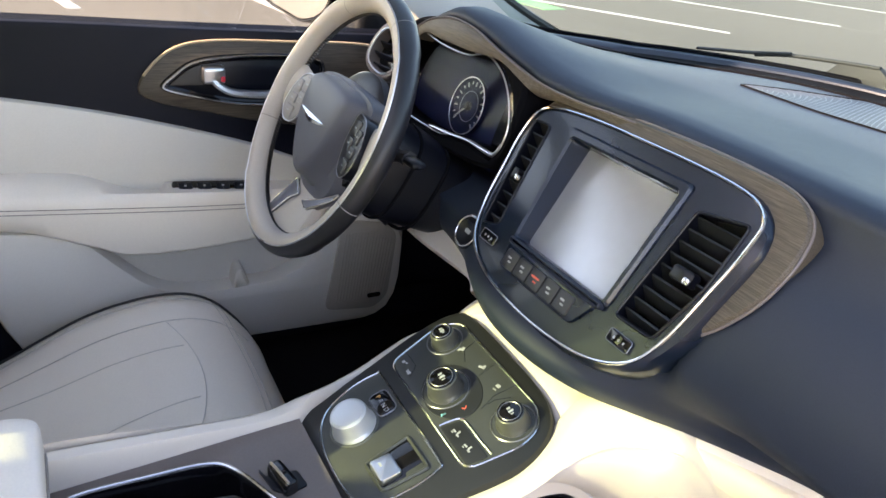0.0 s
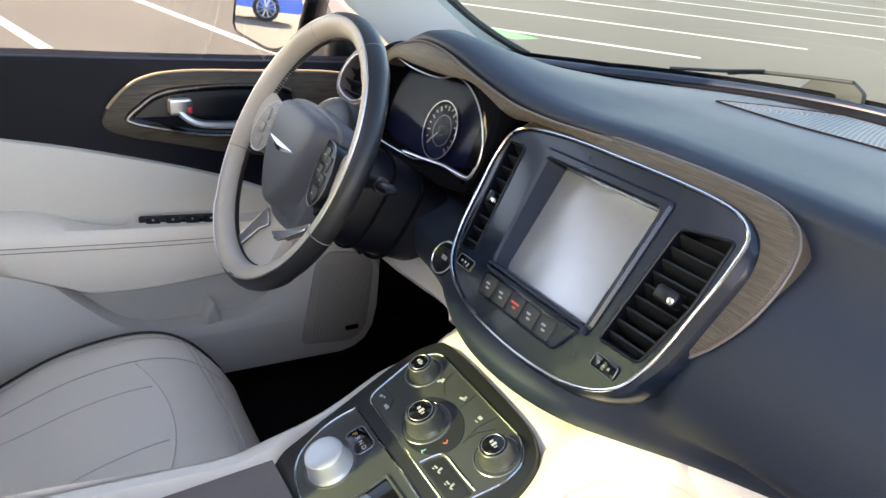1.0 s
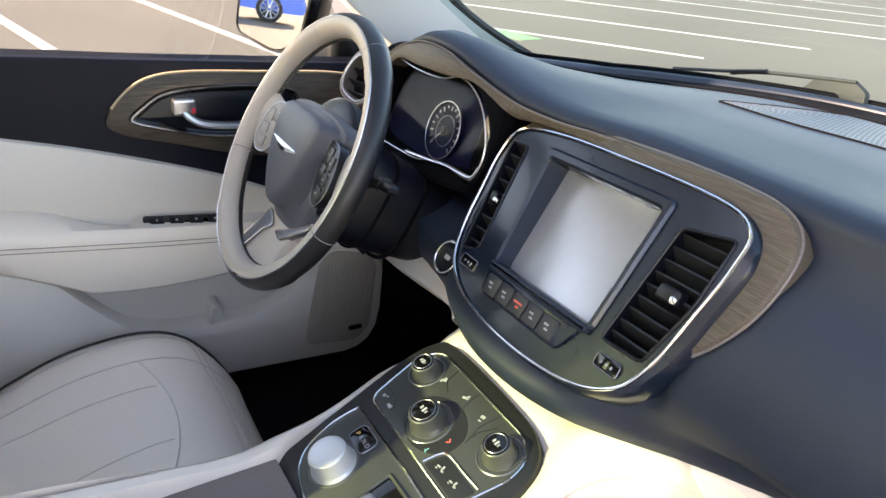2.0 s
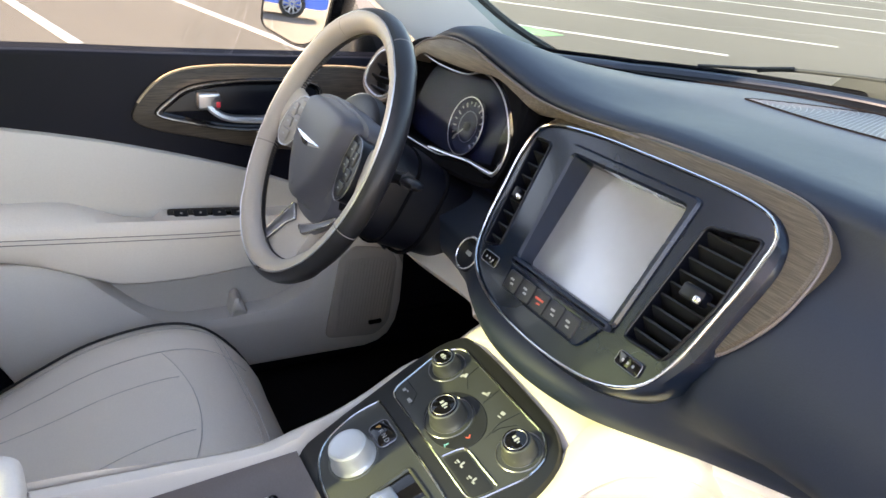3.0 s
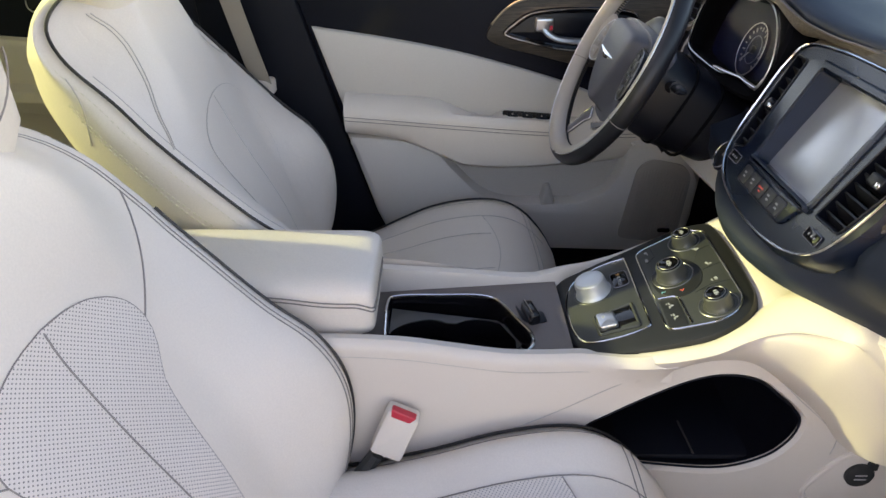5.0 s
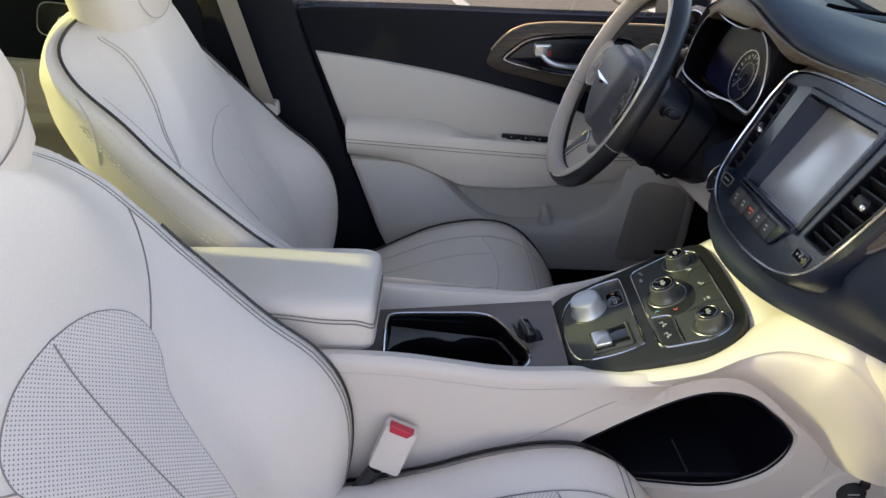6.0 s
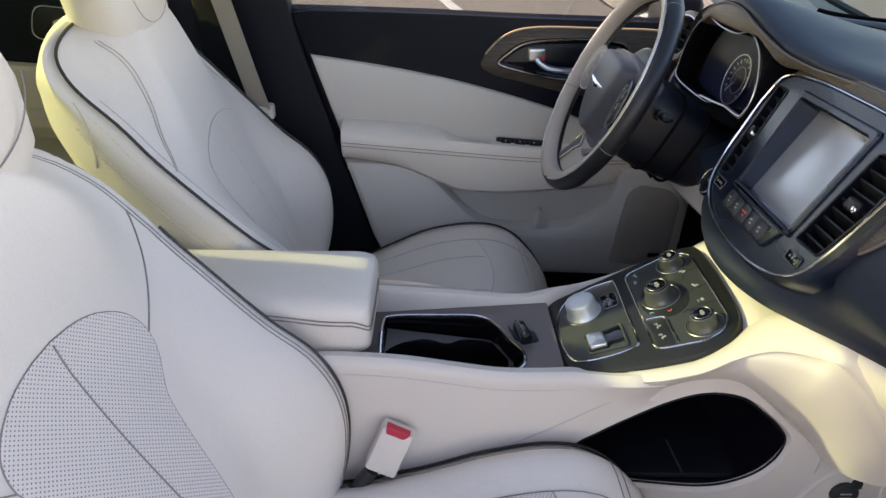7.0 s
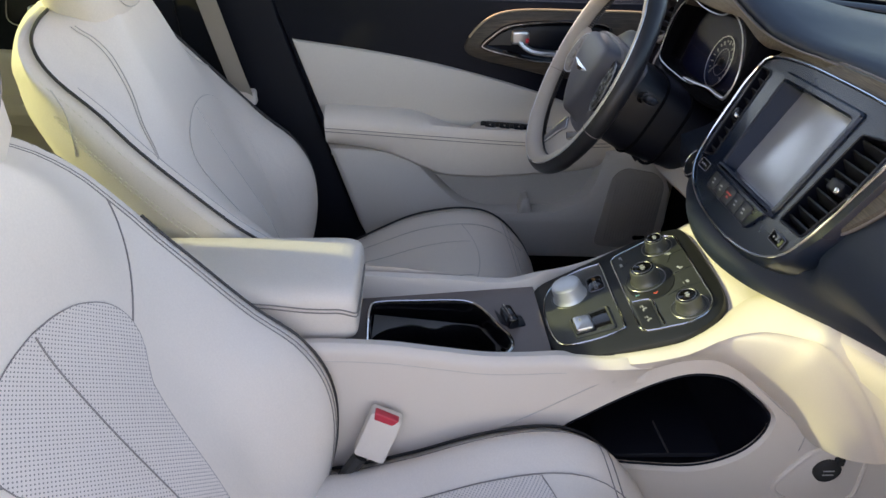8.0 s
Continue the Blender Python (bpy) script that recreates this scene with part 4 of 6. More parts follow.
    crest = spline([(0.1335, 0.425, 0.5405), (0.143, 0.455, 0.5490), (0.151, 0.490, 0.5635), (0.1545, 0.516, 0.5760), (0.157, 0.553, 0.6005), (0.163, 0.578, 0.614), (0.173, 0.599, 0.623), (0.197, 0.628, 0.631), (0.219, 0.647, 0.632), (0.229, 0.690, 0.588), (0.222, 0.745, 0.510), (0.205, 0.80, 0.42)], 6)
    foot = spline([(0.119, 0.425, 0.484), (0.119, 0.455, 0.507), (0.119, 0.490, 0.5235), (0.119, 0.515, 0.5315), (0.119, 0.545, 0.535), (0.119, 0.572, 0.532), (0.119, 0.600, 0.517), (0.119, 0.640, 0.484), (0.119, 0.672, 0.456), (0.119, 0.695, 0.434), (0.119, 0.712, 0.412), (0.119, 0.724, 0.395)], 6)
    bm = bmesh.new()
    lp = []
    for i, (a, b, f) in enumerate(zip(brim, crest, foot)):
        full = smooth01(17, 36, i)
        row = [a + Vector((-0.020, 0.004, -0.010))] + [a.lerp(b, v) + Vector((0, 0, 0.0045)) * math.sin(math.pi * v) for v in (0, 0.12, 0.3, 0.5, 0.7, 0.86)]
        row += [b.lerp(a, 0.04) + Vector((0, 0, -0.0002)), b + Vector((0.0005, -0.0003, -0.0012)), b.lerp(f, 0.035) + Vector((0.0006, -0.0005, 0.0004))]
        row += [b.lerp(f, v) + (Vector((0.015, -0.018, 0)) * full + Vector((0.004, 0, 0.002)) * (1 - full)) * math.sin(math.pi * v) ** 0.8 for v in (0.1, 0.2, 0.32, 0.45, 0.58, 0.7, 0.82, 0.92, 1.0)]
        sink = Vector((-0.005, 0, -0.004)) * (1 - smooth01(0, 9, i))
        lp.append([p + sink for p in row])
    rings(bm, lp, closed=False)
    wing = part("wing", bm, CREAM, c, "flared beige shoulder below the dash")
    wing.data.attributes.remove(wing.data.attributes["sharp_edge"])
    part("wing_crease", tube([p + Vector((0.0004, -0.0004, -0.0008)) for p in crest[23:49]], 0.0011, seg=6), CREAM, wing)
    # taupe deck with the cup recess
    DZ = lambda y: 0.498 + 0.08 * (y - 0.07)
    cup = [tuple(p[:2]) for p in spline([(a, b, 0) for a, b in [(-0.075, 0.090), (-0.07, 0.16), (-0.062, 0.222), (-0.04, 0.248), (0.01, 0.272), (0.045, 0.288), (0.072, 0.282), (0.082, 0.25), (0.082, 0.16), (0.08, 0.098), (0.06, 0.082), (0.0, 0.077), (-0.06, 0.077)]], 5, True)]
    bm = bmesh.new()
    deck = [(-0.097, -0.1), (0.097, -0.1), (0.097, 0.345), (-0.097, 0.340)]
    fill(bm, [[Vector((a, b, DZ(b))) for a, b in deck], [Vector((a, b, DZ(b))) for a, b in cup]])
    part("deck", bm, TAUPE, c, "taupe satin console deck")
    w = part("cup_holder", ring_like(cup, DZ), GLOSSB, c, "black double cup holder")
    part("chrome_edge", tube([Vector((a, b, DZ(b) + 0.0015)) for a, b in inset(cup, -0.003)], 0.0024, True, 7), CHROME, w, "chrome outline")
    ledge = bmesh.new()
    L = [(-0.060, 0.081), (0.078, 0.081), (0.08, 0.272), (0.05, 0.284), (0.02, 0.270), (-0.03, 0.245)]
    n1, n2, r1, r2 = Vector((0.010, 0.124)), Vector((0.020, 0.236)), 0.047, 0.046
    well = []
    for i in range(48):
        t = 2 * math.pi * i / 48
        e = Vector((math.cos(t) * 0.052, math.sin(t) * 0.102))
        well.append((0.015 + e.x * (1 - 0.32 * math.exp(-((e.y + 0.005) / 0.022) ** 2)), 0.181 + e.y))
    fill(ledge, [[Vector((*p, 0.489)) for p in L], [Vector((*p, 0.489)) for p in well]])
    part("cup_insert", ledge, WELL, w)
    bm = bmesh.new()
    rings(bm, [[Vector((*p, 0.4895)) for p in well], [Vector((*p, 0.486)) for p in inset(well, 0.002)], [Vector((*p, 0.435)) for p in inset(well, 0.006)]], cap1=True)
    part("cup_well", bm, GLOSSB, w)
    for n_, r_ in ((n1, r1), (n2, r2)):
        part("cup_base", tube([Vector((n_.x + r_ * 0.72 * math.cos(t), n_.y + r_ * 0.72 * math.sin(t), 0.437)) for t in steps(0, 2 * math.pi, 28)[:-1]], 0.002, True, 5), RUBBER, w)
    LM = axes((-0.002, 0.292, 0.5165), (0.97, 0.25, 0), (-0.25, 0.97, 0.05))
    k = part("latch_recess", prism(rounded([(-0.034, -0.012), (-0.02, -0.012), (-0.006, 0.022), (0.02, 0.020), (0.018, -0.004), (0.002, -0.014)], 0.004), LM, 0.0022, 0.001, None, -0.004), SATIN, c, "black lid latch recess")
    part("latch", prism(rrect(-0.024, -0.008, 0.020, 0.010, 0.006), LM, 0.016, 0.005, None, -0.004), GLOSSB, k)
    part("latch_edge", tube([LM @ Vector(p) for p in ((-0.021, -0.003, 0.0165), (0.0, -0.003, 0.0172), (0.018, -0.003, 0.0165))], 0.0020, seg=6), CHROME, k)
    # power socket
    edge = rounded([(0.725, 0.325), (0.752, 0.362), (0.80, 0.372), (0.84, 0.345), (0.84, 0.25), (0.74, 0.25), (0.70, 0.28)], 0.025)
    niche = part("socket_recess", prism(edge, axes((0.1185, 0, 0), (0, 1, 0), (0, 0, 1)), 0.0012, 0.0005), CREAM, c)
    part("recess_rim", tube([Vector((0.1190, *q)) for q in edge], 0.0042, True, 8), CREAM, niche)
    m = axes((0.12, 0.780, 0.322), (0, 1, 0), (0, 0, 1))
    cap = part("socket_cap", lathe([(0.021, 0), (0.021, 0.006), (0.018, 0.008), (0.0, 0.008)], m, 28), RUBBER, c, "black rubber power socket cap")
    part("cap_tab", prism(rrect(0.008, 0.012, 0.022, 0.026, 0.003), m, 0.007, 0.002), RUBBER, cap)
    for i in (-1, 1):
        part("mark", prism(rrect(-0.009, 0.004 * i - 0.0012, 0.009, 0.004 * i + 0.0012, 0.0006), m, 0.0085, 0, None, 0.0075), WHITEINK, cap)
    return c


def ring_like(o, h):
    bm = bmesh.new()
    rings(bm, [[Vector((a, b, h(b) + 0.001)) for a, b in inset(o, -0.003)], [Vector((a, b, h(b) + 0.001)) for a, b in o], [Vector((a, b, h(b) - 0.004)) for a, b in inset(o, 0.002)], [Vector((a, b, 0.43)) for a, b in inset(o, 0.006)]], cap1=True)
    return bm


console()


def armrest():
    a = thing("console_armrest", (0, -0.12, 0.54), "padded beige leather centre armrest with stitched edge", "armrest")
    lp = []
    for y, f in [(y, 1.0) for y in steps(-0.32, 0.030, 16)] + [(0.030 + 0.038 * math.sin(t), math.cos(t) ** 0.35 if t < 1.55 else 0.2) for t in steps(0.2, 1.56, 8)]:
        n, ring = 48, []
        for k in range(n):
            t = 2 * math.pi * k / n
            c, q = math.cos(t), math.sin(t)
            ring.append(Vector((-0.004 + (0.058 + 0.030 * f) * math.copysign(abs(c) ** 0.30, c), y, 0.577 + (0.020 + 0.024 * f) * math.copysign(abs(q) ** 0.38, q) + 0.004 * (1 - (c * c)))))
        lp.append(ring)
    bm = bmesh.new()
    rings(bm, lp, cap0=True, cap1=True)
    p = part("pad", bm, LEATHER, a)
    for z in (0.584, 0.578):
        line = [Vector((0.0846 - 0.0012 * smooth01(0.0, -0.15, y), y, z + 0.014 + 0.09 * (0.034 - y) * smooth01(0.034, -0.05, y))) for y in steps(-0.3, 0.034, 20)]
        line += [Vector((0.0546 + 0.030 * math.cos(t) ** 0.35, 0.0305 + 0.038 * math.sin(t), z + 0.014 * smooth01(1.5, 0.2, t))) for t in steps(0.25, 1.52, 10)]
        line += [Vector((x, 0.0692, z)) for x in steps(0.045, -0.06, 6)]
        part("stitching", tube(line, 0.0011, seg=5), THREAD, p)
    part("hinge_base", box(-0.08, -0.3, 0.49, 0.075, 0.045, 0.534, 0.008), BLACK, a)


armrest()

# ---- control panel on the console ----
PM = axes((0, 0.344, 0.504), (1, 0, 0), (0, 0.9153, 0.4028))


def pp(o, top, bevel=0.001, low=0.0, r=0.0):
    return prism(rounded(o, r) if r else o, PM, top, bevel, None, low)


def mark(x, s, w, h, z, material, parent, turn=0.0):
    m = PM @ pose(x, s, 0, 0, 0, turn)
    return part("mark", prism([(-w / 2, -h / 2), (w / 2, -h / 2), (w / 2, h / 2), (-w / 2, h / 2)], m, z + 0.0003, 0, None, z - 0.0004), material, parent, "", False)


def knob(x, s, r, h, parent, name="rotary_knob", label="dark rotary knob with satin rim", body=None, cap=None):
    m = PM @ pose(x, s, 0.006)
    k = part(name, lathe([(r * 1.14, 0), (r * 1.14, 0.004), (r * 1.08, 0.006), (r * 1.0, 0.009), (r * 0.97, h - 0.005), (r * 0.92, h - 0.001), (r * 0.84, h)], m, 36), body or KNOB, parent, label)
    part("rim", lathe([(r * 1.16, 0), (r * 1.17, 0.0025), (r * 1.13, 0.0035), (r * 1.08, 0.003)], m, 36), body or GREYMETAL, k)
    part("cap", lathe([(r * 0.84, h - 0.001), (r * 0.83, h + 0.0006), (r * 0.78, h + 0.001), (0.0, h + 0.0004)], m, 36), cap or GLOSSB, k)
    return k, m


def icon(x, s, parts, parent, turn=0.0, size=1.0):
    """A small printed sign of a few bars and dots: offset, width and height of each, in millimetres."""
    for a, b, w, h in parts:
        q = Vector((a, b)) * 0.001 * size
        q.rotate(Matrix.Rotation(radians(turn), 2))
        mark(x + q.x, s + q.y, w * 0.001 * size, h * 0.001 * size, 0.0101, ICONINK, parent, turn)


def control_panel():
    p = thing("control_panel", (0, 0.45, 0.53), "black console control panel with gear knob and climate dials", "control panel")
    o = [tuple(q[:2]) for q in spline([(*q, 0) for q in [(-0.112, 0.02), (-0.095, -0.002), (-0.04, -0.009), (0.03, -0.006), (0.072, 0.012), (0.104, 0.049), (0.120, 0.118), (0.129, 0.182), (0.118, 0.228), (0.090, 0.254), (0.04, 0.264), (-0.10, 0.264), (-0.132, 0.245), (-0.137, 0.19), (-0.124, 0.10)]], 6, True)]
    part("frame", pp(o, 0.008, 0.010, -0.022), CHARCOAL, p, "black satin frame")
    a = [tuple(q[:2]) for q in spline([(*q, 0) for q in [(-0.101, 0.111), (-0.101, 0.072), (-0.083, 0.031), (-0.042, 0.0125), (0.017, 0.0105), (0.058, 0.019), (0.073, 0.040), (0.079, 0.08), (0.076, 0.111), (0.066, 0.117), (-0.012, 0.117), (-0.092, 0.117)]], 5, True)]
    b = rounded([(-0.104, 0.135), (0.097, 0.135), (0.110, 0.200), (0.104, 0.226), (0.080, 0.243), (-0.104, 0.243), (-0.120, 0.215)], 0.016, 5)
    for q in (a, b):
        part("inlay", pp(q, 0.009, 0.001, 0.004), PADSKIN, p)
        part("chrome_edge", tube([PM @ Vector((*e, 0.009)) for e in q], 0.0016, True, 6), CHROME, p, "chrome outline")
    # gear selector
    k, m = knob(-0.043, 0.056, 0.0245, 0.028, p, "gear_knob", "satin silver rotary gear knob", KNOBSILVER, KNOBSILVER)
    part("base_ring", lathe([(0.033, -0.004), (0.033, 0.001), (0.030, 0.004), (0.026, 0.004)], m, 36), KNOB, k)
    dm = PM @ pose(-0.050, 0.099, 0.009, 0, 0, 90)
    do = rrect(-0.0125, -0.019, 0.0125, 0.019, 0.007)
    d = part("gear_display", prism(do, dm, 0.0022, 0.001), GLOSSB, p, "small gear display with a chrome edge")
    part("display_edge", tube([dm @ Vector((*q, 0.0016)) for q in do], 0.0009, True, 5), GREYMETAL, d)
    for i, ch in enumerate("PRND"):
        cu = bpy.data.curves.new("letter", "FONT")
        cu.body, cu.size, cu.extrude, cu.align_x = ch, 0.0085, 0.0002, "CENTER"
        ob = new("letter", cu)
        me = bpy.data.meshes.new_from_object(ob)
        bpy.data.objects.remove(ob)
        bm = bmesh.new()
        bm.from_mesh(me)
        bm.transform(PM @ pose(-0.062 + i * 0.0084, 0.0955, 0.0114, 0, 0, 0))
        part("letter", bm, ORANGEINK if ch == "P" else ICONINK, d, "", False)
    # parking brake: a sloping well with the switch at its near end
    ep = rounded([(0.016, 0.043), (0.064, 0.045), (0.071, 0.106), (0.013, 0.105)], 0.007, 4)
    e = part("brake_recess", ring_plate(ep, inset(ep, 0.005), PM, 0.0125, 0.002, 0.008), PADSKIN, p, "raised lip round the brake switch")
    part("recess_floor", pp(inset(ep, 0.0045), 0.0098, 0.0002, 0.008), GLOSSB, e)
    part("recess_wall", prism(rounded([(0.058, 0.078), (0.0655, 0.078), (0.0665, 0.101), (0.058, 0.101)], 0.003), PM, 0.0115, 0.001, None, 0.0095), PADSKIN, e)
    bs = part("brake_switch", prism(rrect(-0.0165, -0.0135, 0.0165, 0.0135, 0.004), PM @ pose(0.041, 0.062, 0.012, -10, 0, 2), 0.006, 0.003, None, -0.003), SILVER, e, "silver parking brake switch")
    mark(0.036, 0.058, 0.006, 0.005, 0.0185, ICONINK, bs)
    # dials, each in a thin flush ring
    for x, s, r, h in ((-0.090, 0.210, 0.0165, 0.021), (0.077, 0.210, 0.0180, 0.023), (-0.018, 0.172, 0.0205, 0.025)):
        k, m = knob(x, s, r, h, p)
        ring = lambda q, z: [m @ Vector((q * math.cos(t), q * math.sin(t), z)) for t in steps(0, 2 * math.pi, 36)[:-1]]
        part("cap_ring", tube(ring(r * 0.70, h + 0.0008), 0.0006, True, 5), GREYMETAL, k)
        part("flush_ring", tube(ring(r * 1.45, 0.0030), 0.0010, True, 5), GREYMETAL, p)
        for cx, cy, wd, hg in ((-0.22, 0.04, 0.07, 0.12), (0.04, 0.05, 0.08, 0.17), (0.26, 0.02, 0.04, 0.10)):
            part("mark", prism([(r * (cx - wd), r * (cy - hg)), (r * (cx + wd), r * (cy - hg)), (r * (cx + wd), r * (cy + hg)), (r * (cx - wd), r * (cy + hg))], m, h + 0.0012, 0, None, h), ICONINK, k, "", False)
    ring = [(-0.010 + 0.046 * math.cos(t), 0.176 + 0.036 * math.sin(t)) for t in steps(0, 2 * math.pi, 40)[:-1]]
    kk = part("temperature_ring", ring_plate(ring, [(-0.016 + 0.030 * math.cos(t), 0.173 + 0.030 * math.sin(t)) for t in steps(0, 2 * math.pi, 40)[:-1]], PM, 0.0098, 0.0004, 0.008), CHARCOAL, p)
    for x, s, ink, lean in ((0.022, 0.176, REDINK, 0), (0.014, 0.150, BLUEINK, -60)):
        for q in (-1, 1):
            mark(x + 0.0012, s + 0.0015 * q, 0.0045, 0.0014, 0.0099, ink, kk, lean - 40 * q)
    # flush keys: only their fine joints and signs show
    for line in ([(-0.112, 0.160), (-0.078, 0.160), (-0.066, 0.145)], [(-0.062, 0.243), (-0.058, 0.222), (-0.040, 0.212)], [(-0.012, 0.243), (-0.008, 0.214)], [(0.034, 0.243), (0.030, 0.214), (0.037, 0.190)], [(0.046, 0.228), (0.036, 0.210), (0.036, 0.200)]):
        part("key_joint", tube([PM @ Vector((*q, 0.0088)) for q in line], 0.0007, seg=4), SATIN, p)
    icon(-0.092, 0.150, ((-2, 0, 4, 4), (3, 2, 3, 2)), p)
    icon(-0.075, 0.147, ((0, 0, 5, 4), (4, 0, 2, 5)), p)
    icon(-0.060, 0.219, ((0, 0, 7, 3), (1, 3, 4, 3), (-3, -2, 3, 3)), p, 20)
    icon(-0.017, 0.224, ((0, 0, 9, 3), (3, 1, 3, 6)), p, 25)
    icon(0.022, 0.224, ((0, 0, 6, 4), (0, -6, 5, 1.4)), p, 10)
    # seat heater keys behind a bright hooked edge
    hook = spline([(0.026, 0.1395, 0.0095), (0.031, 0.160, 0.0095), (0.040, 0.1665, 0.0095), (0.070, 0.167, 0.0095), (0.098, 0.168, 0.0095)], 5)
    sp_ = part("seat_heater_panel", pp(rounded([(0.028, 0.1385), (0.092, 0.1385), (0.099, 0.164), (0.036, 0.164)], 0.005, 4), 0.0098, 0.0006, 0.008), CHARCOAL, p, "seat heater keys")
    part("panel_edge", tube([PM @ q for q in hook], 0.0016, seg=6), CHROME, sp_)
    for x in (0.048, 0.074):
        icon(x, 0.151, ((-4, 0, 5, 2), (2, 1.5, 2.4, 5), (4, -2, 4, 2), (-5, -3, 3, 1.2)), sp_, 8)
    return p


control_panel()

# ---- dash ----
SX = 0.012
ST = axes((SX, 0.60, 0.74), (1, 0, 0.035), (0, 0.4819, 0.8762))


def sp(o, top, bevel=0.001, low=0.0, r=0.0, m=None):
    return prism(rounded(o, r) if r else o, m or ST, top, bevel, None, low)


CO = [(-0.166, 0.167), (-0.181, 0.13), (-0.178, 0.08), (-0.171, 0.02), (-0.15, -0.022), (-0.095, -0.047), (0, -0.056), (0.095, -0.047), (0.15, -0.022), (0.172, 0.02), (0.183, 0.08), (0.1905, 0.13), (0.186, 0.164), (0.14, 0.1795), (0, 0.182), (-0.10, 0.179)]


def round_centre(o, c, n):
    """An outline cut at n even angles about a point inside it."""
    out = []
    for k in range(n):
        d = Vector((math.cos(2 * math.pi * k / n), math.sin(2 * math.pi * k / n)))
        best = 0.0
        for i in range(len(o)):
            p, q = Vector(o[i]) - Vector(c), Vector(o[(i + 1) % len(o)]) - Vector(c)
            den = d.x * (q.y - p.y) - d.y * (q.x - p.x)
            if abs(den) > 1e-9:
                t, u = (p.x * (q.y - p.y) - p.y * (q.x - p.x)) / den, (p.x * d.y - p.y * d.x) / den
                if t > 0 and -1e-6 <= u <= 1 + 1e-6:
                    best = max(best, t)
        out.append((c[0] + d.x * best, c[1] + d.y * best))
    return out


def dash():
    d = thing("dashboard", (0, 0.9, 0.6), "black dashboard with wood trim line", "dashboard")
    edge_z = curve1([(-0.74, 0.86), (-0.60, 0.875), (-0.53, 0.898), (-0.472, 0.930), (-0.414, 0.950), (-0.342, 0.951), (-0.277, 0.940), (-0.218, 0.927), (-0.176, 0.918), (-0.137, 0.913), (-0.094, 0.911), (-0.05, 0.912), (0.0, 0.914), (0.1, 0.914), (0.2, 0.914), (0.3, 0.914), (0.74, 0.918)])
    lip_y = curve1([(-0.74, 0.62), (-0.30, 0.62), (-0.20, 0.607), (-0.13, 0.580), (-0.06, 0.560), (0.0, 0.555), (0.06, 0.562), (0.115, 0.582), (0.163, 0.615), (0.20, 0.643), (0.255, 0.678), (0.32, 0.712), (0.45, 0.745), (0.74, 0.755)])
    edge_y = curve1([(-0.74, 0.70), (-0.56, 0.685), (-0.472, 0.672), (-0.25, 0.668), (-0.176, 0.675), (-0.137, 0.685), (-0.094, 0.693), (-0.05, 0.700), (0.0, 0.706), (0.1, 0.711), (0.74, 0.711)])
    lp = []
    for x in steps(-0.74, 0.74, 148):
        a = abs(x)
        fr = screen_base(x)
        e = 0.055 * smooth01(0.45, 0.74, a)
        cl = 0.13 * smooth01(0.20, 0.17, abs(x + 0.365))
        mid = 0.05 * (smooth01(0.19, 0.165, x - SX) if x > SX else smooth01(0.235, 0.20, SX - x))
        ez, ey = edge_z(x), edge_y(x) + e
        rise = ez + 0.010 - 0.921
        rt = smooth01(0.10, 0.19, x)
        base = ey + 0.045
        span = fr - base
        low = smooth01(0.12, 0.38, a)
        drop = smooth01(-0.35, -0.65, x)
        prof = [(fr + 0.03, 0.80), (fr, 0.899 - 0.02 * drop), (base + 0.84 * span, 0.903 - 0.018 * drop - 0.007 * low), (min(1.0 - 0.05 * (a / 0.72) ** 2, base + 0.70 * span), 0.917 + 0.04 * rise - 0.010 * drop - 0.018 * low), (min(0.88, base + 0.48 * span), 0.921 + 0.12 * rise - 0.009 * low), (min(0.80, base + 0.26 * span), 0.921 + 0.50 * rise - 0.003 * low), (ey + 0.045, ez + 0.0115), (ey + 0.018, ez + 0.010), (ey + 0.004, ez + 0.004), (ey, ez - 0.006),
                (max(0.696 + e, ey) + cl + mid, 0.88), (0.678 - 0.006 * rt + e + cl + mid, 0.85), (0.652 - 0.007 * rt + e + mid + cl, 0.80), (0.624 - 0.009 * rt + e + 0.4 * mid + 0.5 * cl, 0.745), (0.612 * 0.72 + lip_y(x) * 0.28 + e, 0.712), (0.612 * 0.35 + lip_y(x) * 0.65 + e, 0.693), (lip_y(x) - 0.002 + e, 0.679), (lip_y(x) + e, 0.667), (lip_y(x) + 0.006 + e, 0.652), (lip_y(x) + 0.03 + e, 0.640), (0.86, 0.60), (1.10, 0.46), (1.22, 0.42)]
        lp.append([Vector((x, y, z)) for y, z in prof])

    def skin(x, y):
        row = lp[min(148, max(0, round((x + 0.74) / 0.01)))][1:8]
        for p, q in zip(row, row[1:]):
            if q.y <= y <= p.y:
                return q.z + (p.z - q.z) * (y - q.y) / max(p.y - q.y, 1e-6)
        return row[0].z

    bm = bmesh.new()
    rings(bm, lp, closed=True, cap0=True, cap1=True)
    body = part("dash_body", bm, DASH, d, "black soft-touch dash skin")
    body.data.attributes.remove(body.data.attributes["sharp_edge"])
    # wood band that follows the dash edge
    arc = spline([(a, b, 0) for a, b in [(-0.192, 0.125), (-0.185, 0.16), (-0.155, 0.190), (-0.08, 0.200), (0.05, 0.204), (0.15, 0.202), (0.200, 0.194), (0.225, 0.174), (0.231, 0.14), (0.224, 0.098), (0.207, 0.062), (0.190, 0.040), (0.176, 0.031), (0.164, 0.028)]], 6)
    heart = Vector((0.0, 0.09, 0))
    near_ = []
    hole = [tuple(p[:2]) for p in spline([(*p, 0) for p in CO], 5, True)]
